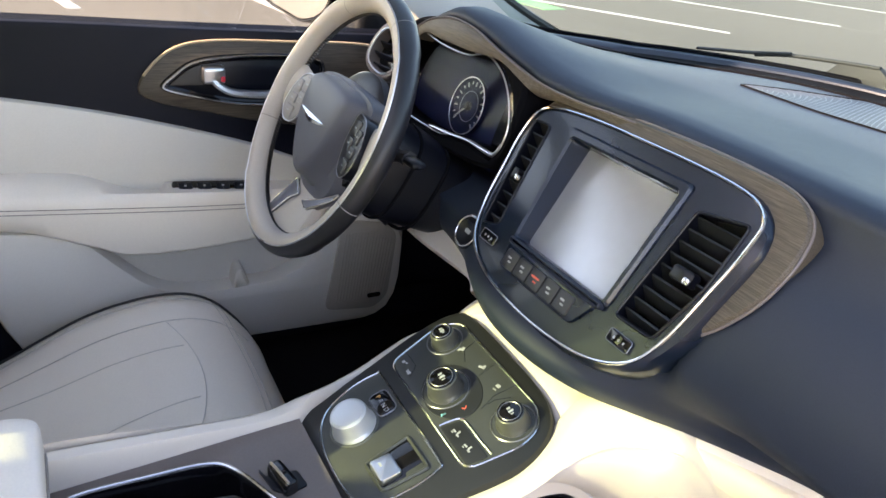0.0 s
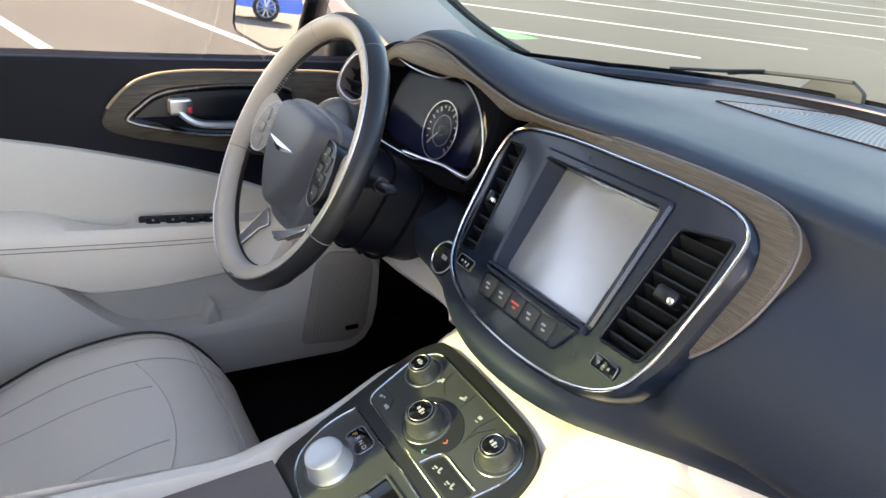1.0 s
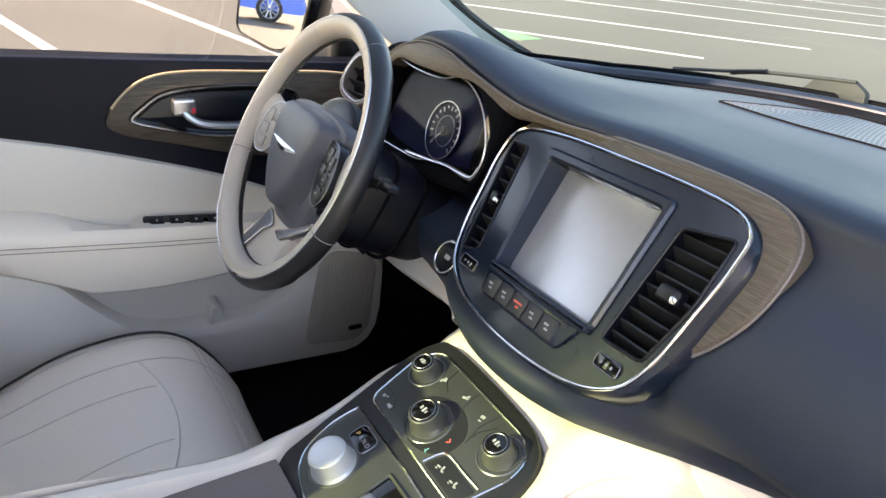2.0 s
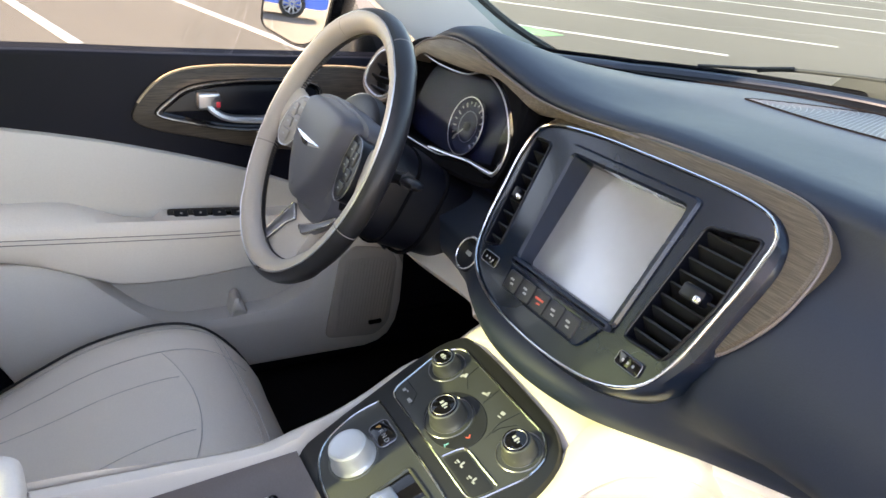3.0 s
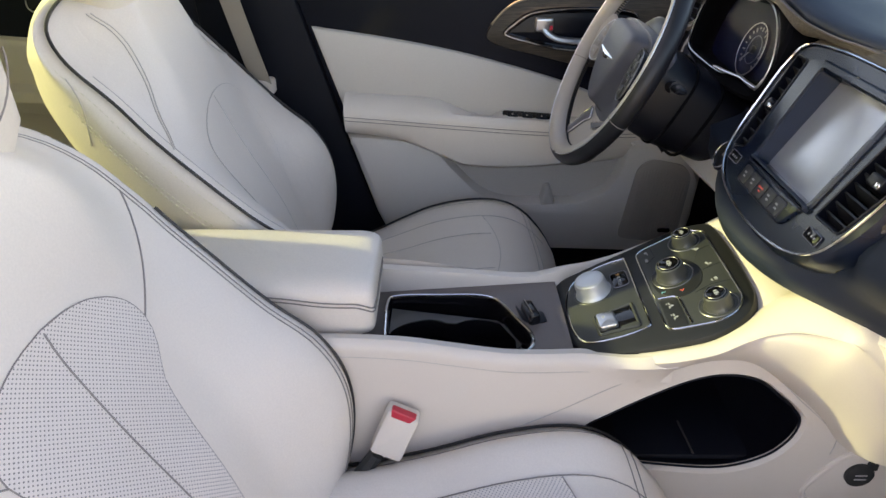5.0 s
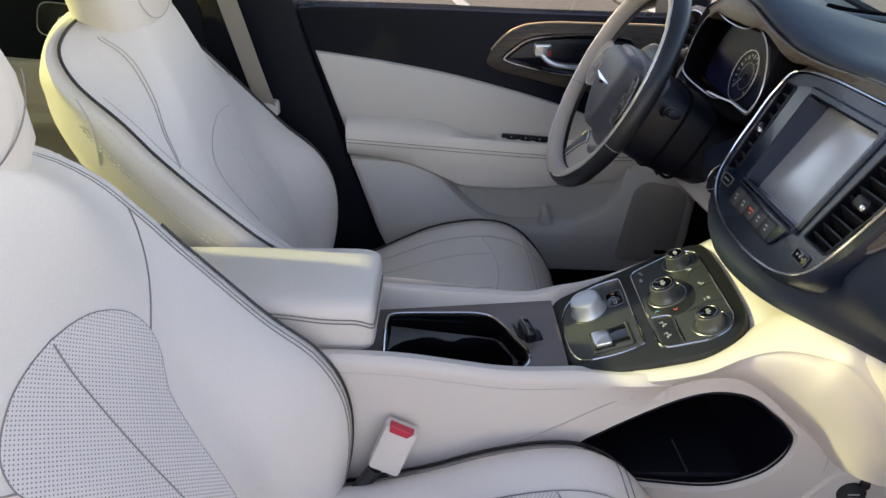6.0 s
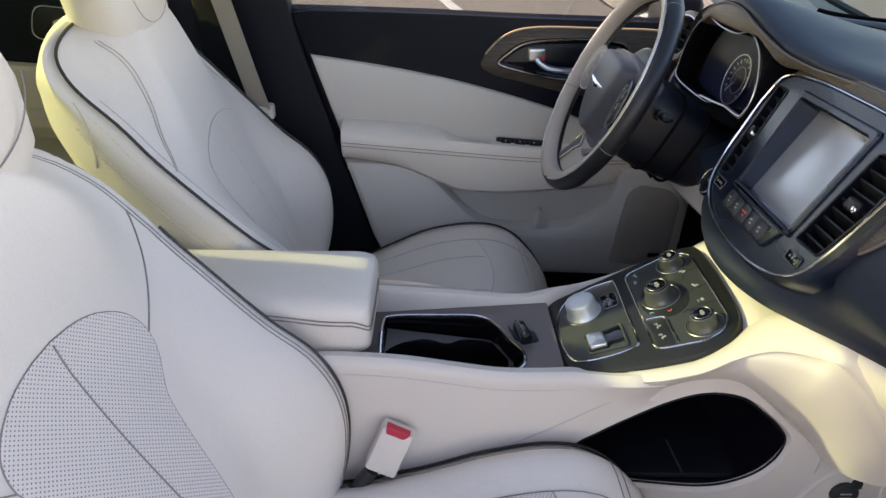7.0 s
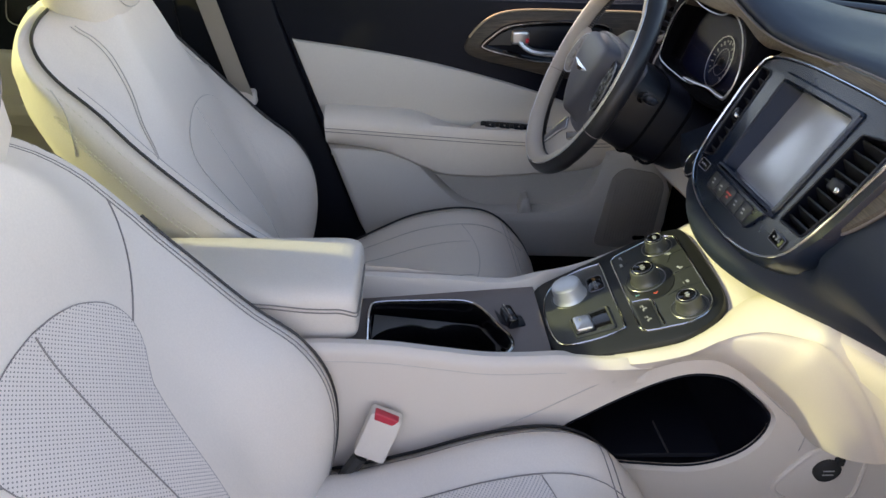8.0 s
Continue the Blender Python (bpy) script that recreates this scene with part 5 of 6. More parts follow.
    for p in arc:
        q = min(hole, key=lambda c: abs(math.atan2(c[1] - heart.y, c[0] - heart.x) - math.atan2(p.y - heart.y, p.x - heart.x)))
        near_.append(Vector((q[0], q[1], 0)))
    bm = bmesh.new()
    rings(bm, [[ST @ (p + Vector((0, 0, h)) + (p - q).normalized() * k) for h, k in ((-0.05, 0.0), (-0.013, 0.0), (-0.0085, -0.001), (-0.006, -0.004))] + [ST @ (p.lerp(q, v) + Vector((0, 0, -0.006))) for v in (0.4, 0.7, 1.0)] for p, q in zip(arc, near_)], closed=False)
    w = part("wood_band", bm, WOOD, d, "brown wood-grain trim band")
    part("tan_edge", tube([ST @ (p + Vector((0, 0, -0.0105))) for p in arc], 0.0018, seg=6), TAUPE, w)
    # brow of the instrument hood
    HM = axes((-0.365, 0.66, 0.85), (1, 0, 0), (0, 0.25, 1)) @ Matrix.Translation((0, -0.85, 0))
    brow = [tuple(p[:2]) for p in spline([(a, b, 0) for a, b in [(0.192, 0.855), (0.192, 0.885), (0.183, 0.915), (0.152, 0.938), (0.08, 0.951), (0, 0.954), (-0.08, 0.951), (-0.155, 0.936), (-0.20, 0.905), (-0.21, 0.84), (-0.17, 0.76), (0, 0.75), (0.15, 0.765), (0.182, 0.80)]], 6, True)]
    inner = [tuple(p[:2]) for p in spline([(a, b, 0) for a, b in [(0.158, 0.874), (0.133, 0.897), (0.105, 0.911), (0.078, 0.917), (0.055, 0.915), (0.03, 0.907), (-0.01, 0.903), (-0.065, 0.903), (-0.115, 0.907), (-0.14, 0.901), (-0.165, 0.88), (-0.178, 0.845), (-0.175, 0.80), (-0.15, 0.777), (0.0, 0.779), (0.05, 0.789), (0.09, 0.796), (0.13, 0.796), (0.163, 0.797), (0.175, 0.818), (0.175, 0.845)]], 5, True)]
    brow, inner = round_centre(brow, (0, 0.85), 120), round_centre(inner, (0, 0.85), 120)
    hd = part("instrument_hood", ring_plate(inset(brow, 0.012), inner, HM, 0.010, 0.006, -0.12), FRIT, d, "black instrument hood")
    part("chrome_edge", tube([HM @ Vector((*p, 0.011)) for p in inset(inner, 0.001)], 0.0012, True, 6), SILVER, hd, "chrome outline")
    part("lower_trim", tube(spline([HM @ Vector(p) for p in ((-0.02, 0.7825, 0.009), (0.05, 0.791, 0.010), (0.10, 0.7985, 0.011), (0.14, 0.800, 0.011), (0.164, 0.803, 0.010), (0.172, 0.820, 0.009))], 6), [0.001] + [0.0034] * 29 + [0.001], seg=8, flat=0.6), SILVER, hd, "satin silver lower trim")
    # wood ribbon that sweeps from the hood down onto the stack
    hi = spline([(-0.505, 0.658, 0.908), (-0.472, 0.663, 0.928), (-0.414, 0.668, 0.944), (-0.342, 0.667, 0.945), (-0.277, 0.664, 0.934), (-0.218, 0.665, 0.923), (-0.176, 0.673, 0.913), (-0.137, 0.683, 0.908), (-0.094, 0.690, 0.907), (-0.05, 0.697, 0.909), (-0.007, 0.706, 0.908)], 6)
    lo = spline([(-0.494, 0.655, 0.894), (-0.466, 0.657, 0.910), (-0.412, 0.657, 0.911), (-0.32, 0.657, 0.915), (-0.256, 0.660, 0.920), (-0.211, 0.661, 0.911), (-0.184, 0.665, 0.901), (-0.166, 0.675, 0.894), (-0.135, 0.685, 0.8965), (-0.072, 0.692, 0.899), (-0.003, 0.702, 0.899)], 6)
    bm = bmesh.new()
    back = Vector((0, 0.03, -0.006))
    rings(bm, [[a + back, a, a * 0.88 + b * 0.12 + Vector((0, -0.002, 0.0005)), (a + b) / 2 + Vector((0, -0.0015, 0)), b * 0.92 + a * 0.08 + Vector((0, -0.001, 0)), b, b + back] for a, b in zip(hi, lo)], closed=False)
    rb = part("wood_ribbon", bm, WOOD, d, "wood trim sweeping from hood to stack")
    part("pale_edge", tube([p + Vector((0, -0.002, 0)) for p in hi], 0.0017, seg=6), TAUPE, rb)
    # beige knee panel below the right half
    bm = bmesh.new()
    rings(bm, [[Vector((x, lip_y(x) + a, b)) for a, b in ((0.012, 0.650), (0.006, 0.641), (0.010, 0.624), (0.030, 0.590), (0.13, 0.495), (0.24, 0.41), (0.28, 0.45))] for x in steps(0.212, 0.70, 16)], closed=False)
    part("knee_panel", bm, CREAM, d, "beige knee panel under the dash")
    # speaker strip
    near = curve1([(-0.12, 0.985), (0.0, 0.99), (0.1, 1.015), (0.25, 1.03), (0.5, 0.99)])
    far = curve1([(-0.12, 1.0), (-0.105, 1.07), (-0.07, 1.125), (0.0, 1.155), (0.25, 1.15), (0.5, 1.07)])

    def gm(u, v):
        x = -0.12 + 0.62 * u
        y = near(x) * (1 - v) + min(far(x) + 0.12 * smooth01(-0.12, 0.0, x), screen_base(x) - 0.134) * v
        return Vector((x, y, skin(x, y) + 0.001))

    g = part("defrost_grille", sheet(gm, steps(0, 1, 62), steps(0, 1, 12)), DASH, d, "grey slotted defrost grille")
    for i in range(96):
        u = 0.01 + i * 0.01
        part("slat", tube([gm(max(u - 0.13 * v, 0.0), v) - Vector((0, 0, 0.0006)) for v in (0.02, 0.25, 0.5, 0.75, 0.98)], 0.0011, seg=6), DASHGRILLE, g)
    part("grille_rim", tube([gm(u, 0.0) for u in steps(0, 1, 40)] + [gm(u, 1.0) for u in steps(1, 0, 40)], 0.0013, True, 6), FRIT, g)
    # dark demister channel and grey sill along the foot of the windscreen
    along = steps(-0.66, 0.66, 132)
    bm = bmesh.new()
    rings(bm, [[Vector((x, screen_base(x) - k, skin(x, screen_base(x) - k) + h)) for k, h in ((0.132, -0.004), (0.130, 0.003), (0.085, 0.003), (0.040, 0.003), (0.038, -0.004))] for x in along], closed=False)
    part("demister_channel", bm, FRIT, d, "matte black demister channel")
    bm = bmesh.new()
    rings(bm, [[Vector((x, screen_base(x) - k, skin(x, screen_base(x) - k) + h)) for k, h in ((0.040, -0.004), (0.037, 0.006), (0.030, 0.010), (0.008, 0.010), (0.003, 0.006), (0.001, -0.004))] for x in along], closed=False)
    part("screen_sill", bm, DASH, d, "satin sill below the windscreen")
    part("windscreen_lip", tube([Vector((x, screen_base(x) + 0.008, skin(x, screen_base(x)) + 0.010)) for x in along], 0.0055, seg=8), FRIT, d)
    return d


dash()


def vent(parent, poly, n, side):
    o = rounded(poly, 0.008, 4)
    v = part("air_vent", ring_plate(o, inset(o, 0.003), ST, 0.003, 0.001, -0.03), SATIN, parent, "black air vent with slats")
    part("vent_back", sp(o, -0.028, 0.0, -0.032), FRIT, v)
    ys = [p[1] for p in o]
    lo, hi = min(ys), max(ys)
    for i in range(n):
        z = lo + (hi - lo) * (i + 0.55) / n
        xs = []
        for k in range(len(o)):
            (ax, ay), (bx, by) = o[k], o[(k + 1) % len(o)]
            if (ay - z) * (by - z) < 0:
                xs.append(ax + (bx - ax) * (z - ay) / (by - ay))
        if len(xs) < 2:
            continue
        m = ST @ Matrix.Translation((0, z, -0.012)) @ Matrix.Rotation(radians(56), 4, "X")
        part("slat", prism([(min(xs), -0.011), (max(xs), -0.011), (max(xs), 0.011), (min(xs), 0.011)], m, 0.0012, 0, None, -0.0012), CHARCOAL, v, "", False)
    cx = sum(p[0] for p in poly) / len(poly)
    cz = (lo + hi) / 2
    t = part("vent_tab", sp(rrect(cx - 0.014 * side if side > 0 else cx - 0.006, cz - 0.008, cx + 0.014 if side > 0 else cx + 0.006, cz + 0.008, 0.004), 0.006, 0.003, -0.006), SATIN, v)
    part("tab_tip", sp(rrect(cx + 0.004, cz - 0.007, cx + 0.013, cz + 0.001, 0.003), 0.0075, 0.002, 0.0), CHROME, t)
    for q in (0.25, 0.5, 0.75):
        xx = min(p[0] for p in poly) + (max(p[0] for p in poly) - min(p[0] for p in poly)) * q
        part("fin", sp(rrect(xx - 0.0008, lo + 0.006, xx + 0.0008, hi - 0.006, 0.0005), -0.02, 0, -0.028), GLOSSB, v, "", False)


def stack():
    s = thing("centre_stack", (SX, 0.62, 0.7), "gloss black centre stack with touch screen and air vents", "centre stack")
    co = [tuple(p[:2]) for p in spline([(*p, 0) for p in CO], 5, True)]
    bm = bmesh.new()
    up = lambda o, z: [ST @ Vector((*p, z)) for p in o]
    wide = [1 - 0.74 * smooth01(0.13, 0.172, p[1]) - 0.5 * smooth01(0.04, -0.02, p[1]) for p in co]
    grow = lambda d: [tuple(Vector(p).lerp(Vector(q), k)) for p, q, k in zip(co, inset(co, -d), wide)]
    rings(bm, [up(grow(0.016), -0.10), up(grow(0.017), -0.012), up(grow(0.010), 0.0), up(grow(0.002), 0.003), up(co, 0.001)], cap0=True)
    part("surround", bm, FASCIA, s, "dark satin surround")
    part("chrome_edge", tube([ST @ Vector((*p, 0.004)) for p in co], 0.0019, True, 8), CHROME, s, "chrome outline")
    vl = [(-0.173, 0.152), (-0.138, 0.153), (-0.125, 0.010), (-0.157, 0.000)]
    vr = [(0.119, 0.143), (0.181, 0.153), (0.177, 0.08), (0.159, 0.010), (0.103, 0.008)]
    bm = bmesh.new()
    fr = rounded([(-0.09, 0.150), (0.09, 0.150), (0.082, 0.012), (-0.082, 0.012)], 0.006, 4)
    fill(bm, [up(inset(co, 0.001), 0.001), up(rounded(vl, 0.008, 4), 0.001), up(rounded(vr, 0.008, 4), 0.001), up(fr, 0.001)])
    part("fascia", bm, FASCIA, s, "satin black fascia", False)
    vent(s, vl, 9, -1)
    vent(s, vr, 10, 1)
    # screen
    bz = part("screen_bezel", ring_plate(rounded([(-0.102, 0.163), (0.102, 0.163), (0.092, 0.008), (-0.092, 0.008)], 0.008, 4), fr, ST, 0.006, 0.003, -0.03), FASCIA, s)
    sm = ST @ Matrix.Translation((0, 0.012, -0.019)) @ Matrix.Rotation(radians(-5), 4, "X")
    part("screen", prism([(-0.084, 0.0), (0.084, 0.0), (0.09, 0.141), (-0.09, 0.141)], sm, 0.0, 0, None, -0.004), SCREEN, bz, "blank touch screen glass, pale base imitating window glare", False)
    # button bar
    bo = rounded([(-0.087, 0.005), (0.080, 0.005), (0.062, -0.0295), (-0.083, -0.0295)], 0.008, 4)
    bb = part("button_bar", sp(bo, 0.006, 0.003, 0.0), FASCIA, s, "satin black key row")
    part("ledge", sp(rrect(-0.088, 0.003, 0.088, 0.012, 0.003), 0.009, 0.003, 0.0), DASH, bb)
    for i in range(5):
        x = -0.066 + i * 0.0268
        k = part("key", sp(rrect(x - 0.0128, -0.026, x + 0.0128, -0.002, 0.003), 0.0085, 0.0015, 0.004), KEYGREY, bb, "hazard key with red mark" if i == 2 else "")
        part("mark", sp(rrect(x - (0.008 if i == 2 else 0.005), -0.0130, x + (0.007 if i == 2 else 0.002), -0.0104, 0.0008), 0.0088, 0, 0.008), REDINK if i == 2 else WHITEINK, k, "", False)
        part("mark", sp(rrect(x - 0.002, -0.0180, x + 0.004, -0.0156, 0.0008), 0.0088, 0, 0.008), REDINK if i == 2 else WHITEINK, k, "", False)
    for q in (-1, 1):
        u = part("side_key", sp(rrect(q * 0.128 - 0.016, -0.016, q * 0.128 + 0.016, -0.002, 0.003), 0.0035, 0.001, 0.0), GLOSSB, s)
        part("key_edge", tube([ST @ Vector((*p, 0.003)) for p in rrect(q * 0.128 - 0.016, -0.016, q * 0.128 + 0.016, -0.002, 0.003)], 0.0006, True, 5), GREYMETAL, u)
        for i in (-1, 0, 1):
            part("mark", sp(rrect(q * 0.128 + i * 0.007 - 0.0012, -0.0105, q * 0.128 + i * 0.007 + 0.0012, -0.0075, 0.0006), 0.004, 0, 0.003), WHITEINK, u, "", False)
    return s


stack()


def cluster():
    c = thing("instrument_cluster", (-0.365, 0.71, 0.83), "dark instrument cluster with chrome-ringed dials", "instrument cluster")
    m = axes((-0.365, 0.700, 0.835), (1, 0, 0), (0, 0.3, 1))
    part("face", prism(rrect(-0.19, -0.085, 0.19, 0.08, 0.04), m, 0.0, 0, None, -0.01), NIGHT, c)
    for x in (-0.004,):
        g = part("dial", lathe([(0.046, 0), (0.046, 0.006), (0.044, 0.007), (0.042, 0.002), (0.0, 0.0015)], m @ pose(x, -0.018, 0), 40), NIGHT, c, "round dial")
        part("dial_ring", tube([m @ Vector((x + 0.045 * math.cos(t), -0.018 + 0.045 * math.sin(t), 0.007)) for t in steps(0, 2 * math.pi, 40)[:-1]], 0.0009, True, 6), SILVER, g)
        part("inner_ring", tube([m @ Vector((x + 0.024 * math.cos(t), -0.018 + 0.024 * math.sin(t), 0.0025)) for t in steps(0, 2 * math.pi, 40)[:-1]], 0.0007, True, 5), DIMINK, g)
        for i in range(17):
            t = radians(225 - i * 270 / 16)
            a, b = (0.032, 0.039) if i % 2 == 0 else (0.035, 0.039)
            part("tick", tube([m @ Vector((x + a * math.cos(t), -0.018 + a * math.sin(t), 0.003)), m @ Vector((x + b * math.cos(t), -0.018 + b * math.sin(t), 0.003))], 0.0014, seg=4), WHITEINK, g)
        t = radians(225)
        part("needle", tube([m @ Vector((x, -0.018, 0.005)), m @ Vector((x + 0.034 * math.cos(t), -0.018 + 0.034 * math.sin(t), 0.005))], 0.0012, seg=5), WHITEINK, g)
        part("hub", lathe([(0.007, 0.0), (0.007, 0.006), (0.005, 0.008), (0, 0.008)], m @ pose(x, -0.018, 0), 20), SATIN, g)
    part("side_display", prism(rrect(0.085, -0.06, 0.165, 0.05, 0.02), m, 0.003, 0.001), GLOSSB, c)
    part("side_arc", tube([m @ Vector((0.075 + 0.045 * math.cos(t), -0.01 + 0.075 * math.sin(t), 0.004)) for t in steps(-1.3, 1.2, 16)], 0.0009, seg=5), SILVER, c)
    part("cover", prism(rrect(-0.19, -0.09, 0.19, 0.085, 0.04), axes((-0.365, 0.678, 0.845), (1, 0, 0), (0, 0.35, 1)), 0.001, 0, None, 0.0), CLUSTERPANE, c, "clear cover", False)


cluster()

# ---- steering ----
TILT = radians(26.4)
WC = Vector((-0.382, 0.461, 0.80))
WM = axes(WC, (1, 0, 0), (0, math.sin(TILT), math.cos(TILT)))


def steering_wheel():
    w = thing("steering_wheel", WC, "two-tone beige and black leather steering wheel", "steering wheel")
    R, n, seg = 0.1865, 96, 20
    sections = []
    for i in range(n + 1):
        t = 2 * math.pi * i / n
        r0 = 0.0158 + 0.0014 * (math.cos(2 * t) < 0)
        ring = []
        for k in range(seg + 1):
            a = 2 * math.pi * k / seg
            ring.append((R + r0 * math.cos(a), r0 * 1.08 * math.sin(a)))
        sections.append([WM @ Vector((q[0] * math.cos(t), q[0] * math.sin(t), q[1])) for q in ring])
    # inner front leather is beige, outer back is black
    for nm, ks, mt, lb in (("rim_inner", range(4, 15), RIMLEATHER, "beige leather inner rim"), ("rim_outer", list(range(14, 21)) + list(range(1, 5)), BLACKLEATHER, "black leather outer rim")):
        bm = bmesh.new()
        rings(bm, [[lp[k] for k in ks] for lp in sections], closed=False)
        bmesh.ops.remove_doubles(bm, verts=bm.verts, dist=1e-6)
        part(nm, bm, mt, w, lb)
    for k in (4, 14):
        part("rim_seam", tube([lp[k] for lp in sections[:-1]], 0.0012 if k == 4 else 0.0009, True, 6), SILVER if k == 4 else THREAD, w)
    # dark lacing along the inside of the rim
    bm = bmesh.new()
    at = lambda t, a: WM @ Vector(((R + 0.0185 * math.cos(radians(a))) * math.cos(t), (R + 0.0185 * math.cos(radians(a))) * math.sin(t), 0.0198 * math.sin(radians(a))))
    for i in range(220):
        t = 2 * math.pi * i / 220
        tube([at(t, 196), at(t + 0.014, 226)], 0.0016, seg=4, bm=bm)
    part("lacing", bm, PIPE, w, "dark laced seam")
    for deg in (62, 118, 198, 342):
        t = radians(deg)
        part("cross_seam", tube([WM @ Vector(((R + 0.0168 * math.cos(a)) * math.cos(t), (R + 0.0168 * math.cos(a)) * math.sin(t), 0.0182 * math.sin(a))) for a in steps(0, 2 * math.pi, 20)[:-1]], 0.0007, True, 4), THREAD, w)
    # hub, dished below the rim
    half = lambda pts: pts + [(-a, b) for a, b in reversed(pts[1:-1])]
    ring_of = lambda pts: [tuple(p[:2]) for p in spline([(*p, 0) for p in half(pts)], 6, True)]
    outer = ring_of([(0, 0.068), (0.055, 0.067), (0.098, 0.057), (0.098, 0.03), (0.078, 0.0), (0.074, -0.04), (0.058, -0.092), (0, -0.112)])
    shield = ring_of([(0, 0.060), (0.044, 0.059), (0.072, 0.051), (0.073, 0.028), (0.066, 0.0), (0.053, -0.034), (0.026, -0.070), (0, -0.084)])
    bm = bmesh.new()
    fall = lambda y: -0.016 + 0.16 * min(y, 0.0) + 0.06 * max(y, 0)
    loops = [[WM @ Vector((*p, -0.055)) for p in outer], [WM @ Vector((*p, fall(p[1]) - 0.004)) for p in outer], [WM @ Vector((p[0] * 0.97, p[1] * 0.97, fall(p[1]) + 0.003)) for p in outer],
             [WM @ Vector((a[0] * 0.35 + b[0] * 0.65, a[1] * 0.35 + b[1] * 0.65, fall(b[1]) + 0.004)) for a, b in zip(outer, shield)],
             [WM @ Vector((p[0] * 1.04, p[1] * 1.04, -0.004 + 0.10 * min(p[1], 0))) for p in shield]]
    for k, z in ((0.99, 0.010), (0.94, 0.015), (0.86, 0.0175), (0.65, 0.0195), (0.4, 0.0205), (0.02, 0.021)):
        loops.append([WM @ Vector((p[0] * k, p[1] * k, z + 0.10 * min(p[1] * k, 0))) for p in shield])
    rings(bm, loops, cap0=True, cap1=True)
    h = part("hub_cover", bm, GREYLEATHER, w, "grey vinyl airbag cover")
    em = bmesh.new()
    for q in (-1, 1):
        lp = []
        for t in steps(0, 1, 8):
            x, y, wd = q * (0.0005 + 0.050 * t), -0.002 + 0.005 * t ** 1.3, 0.0062 * (1 - t) ** 0.8 + 0.0006
            z = 0.0212 - 0.003 * t * t
            lp.append([WM @ Vector((x, y - wd, z)), WM @ Vector((x, y, z + 0.0022)), WM @ Vector((x, y + wd * 0.8, z)), WM @ Vector((x, y, z - 0.003))])
        rings(em, lp, cap0=True, cap1=True)
    part("emblem", em, CHROME, h, "plain chrome winged shape")
    for i, y in enumerate((-0.056, -0.061, -0.066)):
        part("moulded_mark", prism(rrect(-0.005 + 0.001 * i, y - 0.0012, 0.005 - 0.001 * i, y + 0.0012, 0.0008), WM, 0.0190 + 0.10 * y, 0.0004, None, -0.01), GREYLEATHER, h)
    # side spokes with switches
    for q in (-1, 1):
        bm = bmesh.new()
        lp = []
        for t in steps(0, 1, 8):
            x = q * (0.07 + t * 0.108)
            wd = 0.030 + 0.012 * t * t
            lp.append([WM @ Vector((x, 0.004 + 0.006 * t + wd * math.cos(a), -0.022 + 0.016 * t + 0.010 * math.sin(a))) for a in steps(0, 2 * math.pi, 20)[:-1]])
        rings(bm, lp, cap0=True, cap1=True)
        sp_ = part("spoke", bm, RIMLEATHER, w)
        SM = WM @ Matrix.Translation((q * 0.115, 0, -0.006)) @ Matrix.Rotation(q * radians(-8), 4, "Y")
        flip = lambda pts: [(q * a, b) for a, b in pts]
        po = rounded(flip([(-0.036, 0.046), (0.006, 0.042), (0.028, 0.014), (0.032, -0.022), (0.014, -0.042), (-0.014, -0.038), (-0.036, 0.0)]), 0.014, 5)
        kp = part("switch_pad", prism(po, SM, 0.009, 0.003, None, -0.012), TAUPEKEY if q < 0 else SATIN, sp_, "silver-edged wheel switches")
        part("pad_edge", tube([SM @ Vector((*p, 0.008)) for p in po], 0.0013 if q < 0 else 0.0009, True, 6), SILVER if q < 0 else GREYMETAL, kp)
        for cx, cz, hw, hh in ((-0.013, 0.026, 0.012, 0.011), (0.008, 0.018, 0.008, 0.010), (0.010, -0.004, 0.010, 0.008), (-0.012, 0.004, 0.010, 0.009), (0.006, -0.024, 0.012, 0.009)):
            bt = part("switch", prism(rrect(q * cx - hw, cz - hh, q * cx + hw, cz + hh, 0.003), SM, 0.0115, 0.0015, None, 0.004), CHARCOAL if q > 0 else TAUPEKEY, kp)
            part("mark", prism(rrect(q * cx - 0.003, cz - 0.001, q * cx + 0.003, cz + 0.001, 0.0005), SM, 0.0118, 0, None, 0.010), WHITEINK, bt, "", False)
    # lower spoke with silver arms
    LM = WM @ Matrix.Translation((0, -0.112, -0.030)) @ Matrix.Rotation(radians(-16), 4, "X")
    ls = part("lower_spoke", prism(rounded([(-0.042, 0.02), (-0.052, -0.03), (-0.070, -0.072), (0.070, -0.072), (0.052, -0.03), (0.042, 0.02)], 0.008, 4), LM, 0.002, 0.004, None, -0.014), RIMLEATHER, w, "beige lower spoke")
    for q in (-1, 1):
        arm = [(0.010, -0.008), (0.046, 0.012), (0.078, 0.040), (0.076, 0.026), (0.034, -0.014)] if q > 0 else [(0.046, 0.010), (0.010, -0.006), (0.024, -0.020), (0.038, -0.064), (0.060, -0.066), (0.054, -0.03)]
        li = rounded([(q * a, b) for a, b in arm], 0.005, 4)
        inl = part("spoke_inlay", prism(li, LM, 0.006, 0.002, None, -0.004), GREYMETAL, ls, "silver spoke inlay")
        part("inlay_edge", tube([LM @ Vector((*p, 0.0055)) for p in li], 0.0011, True, 5), CHROME, inl)
    part("boss", lathe([(0.075, -0.05), (0.07, -0.07), (0.05, -0.085)], WM, 28), SATIN, w)
    return w


steering_wheel()


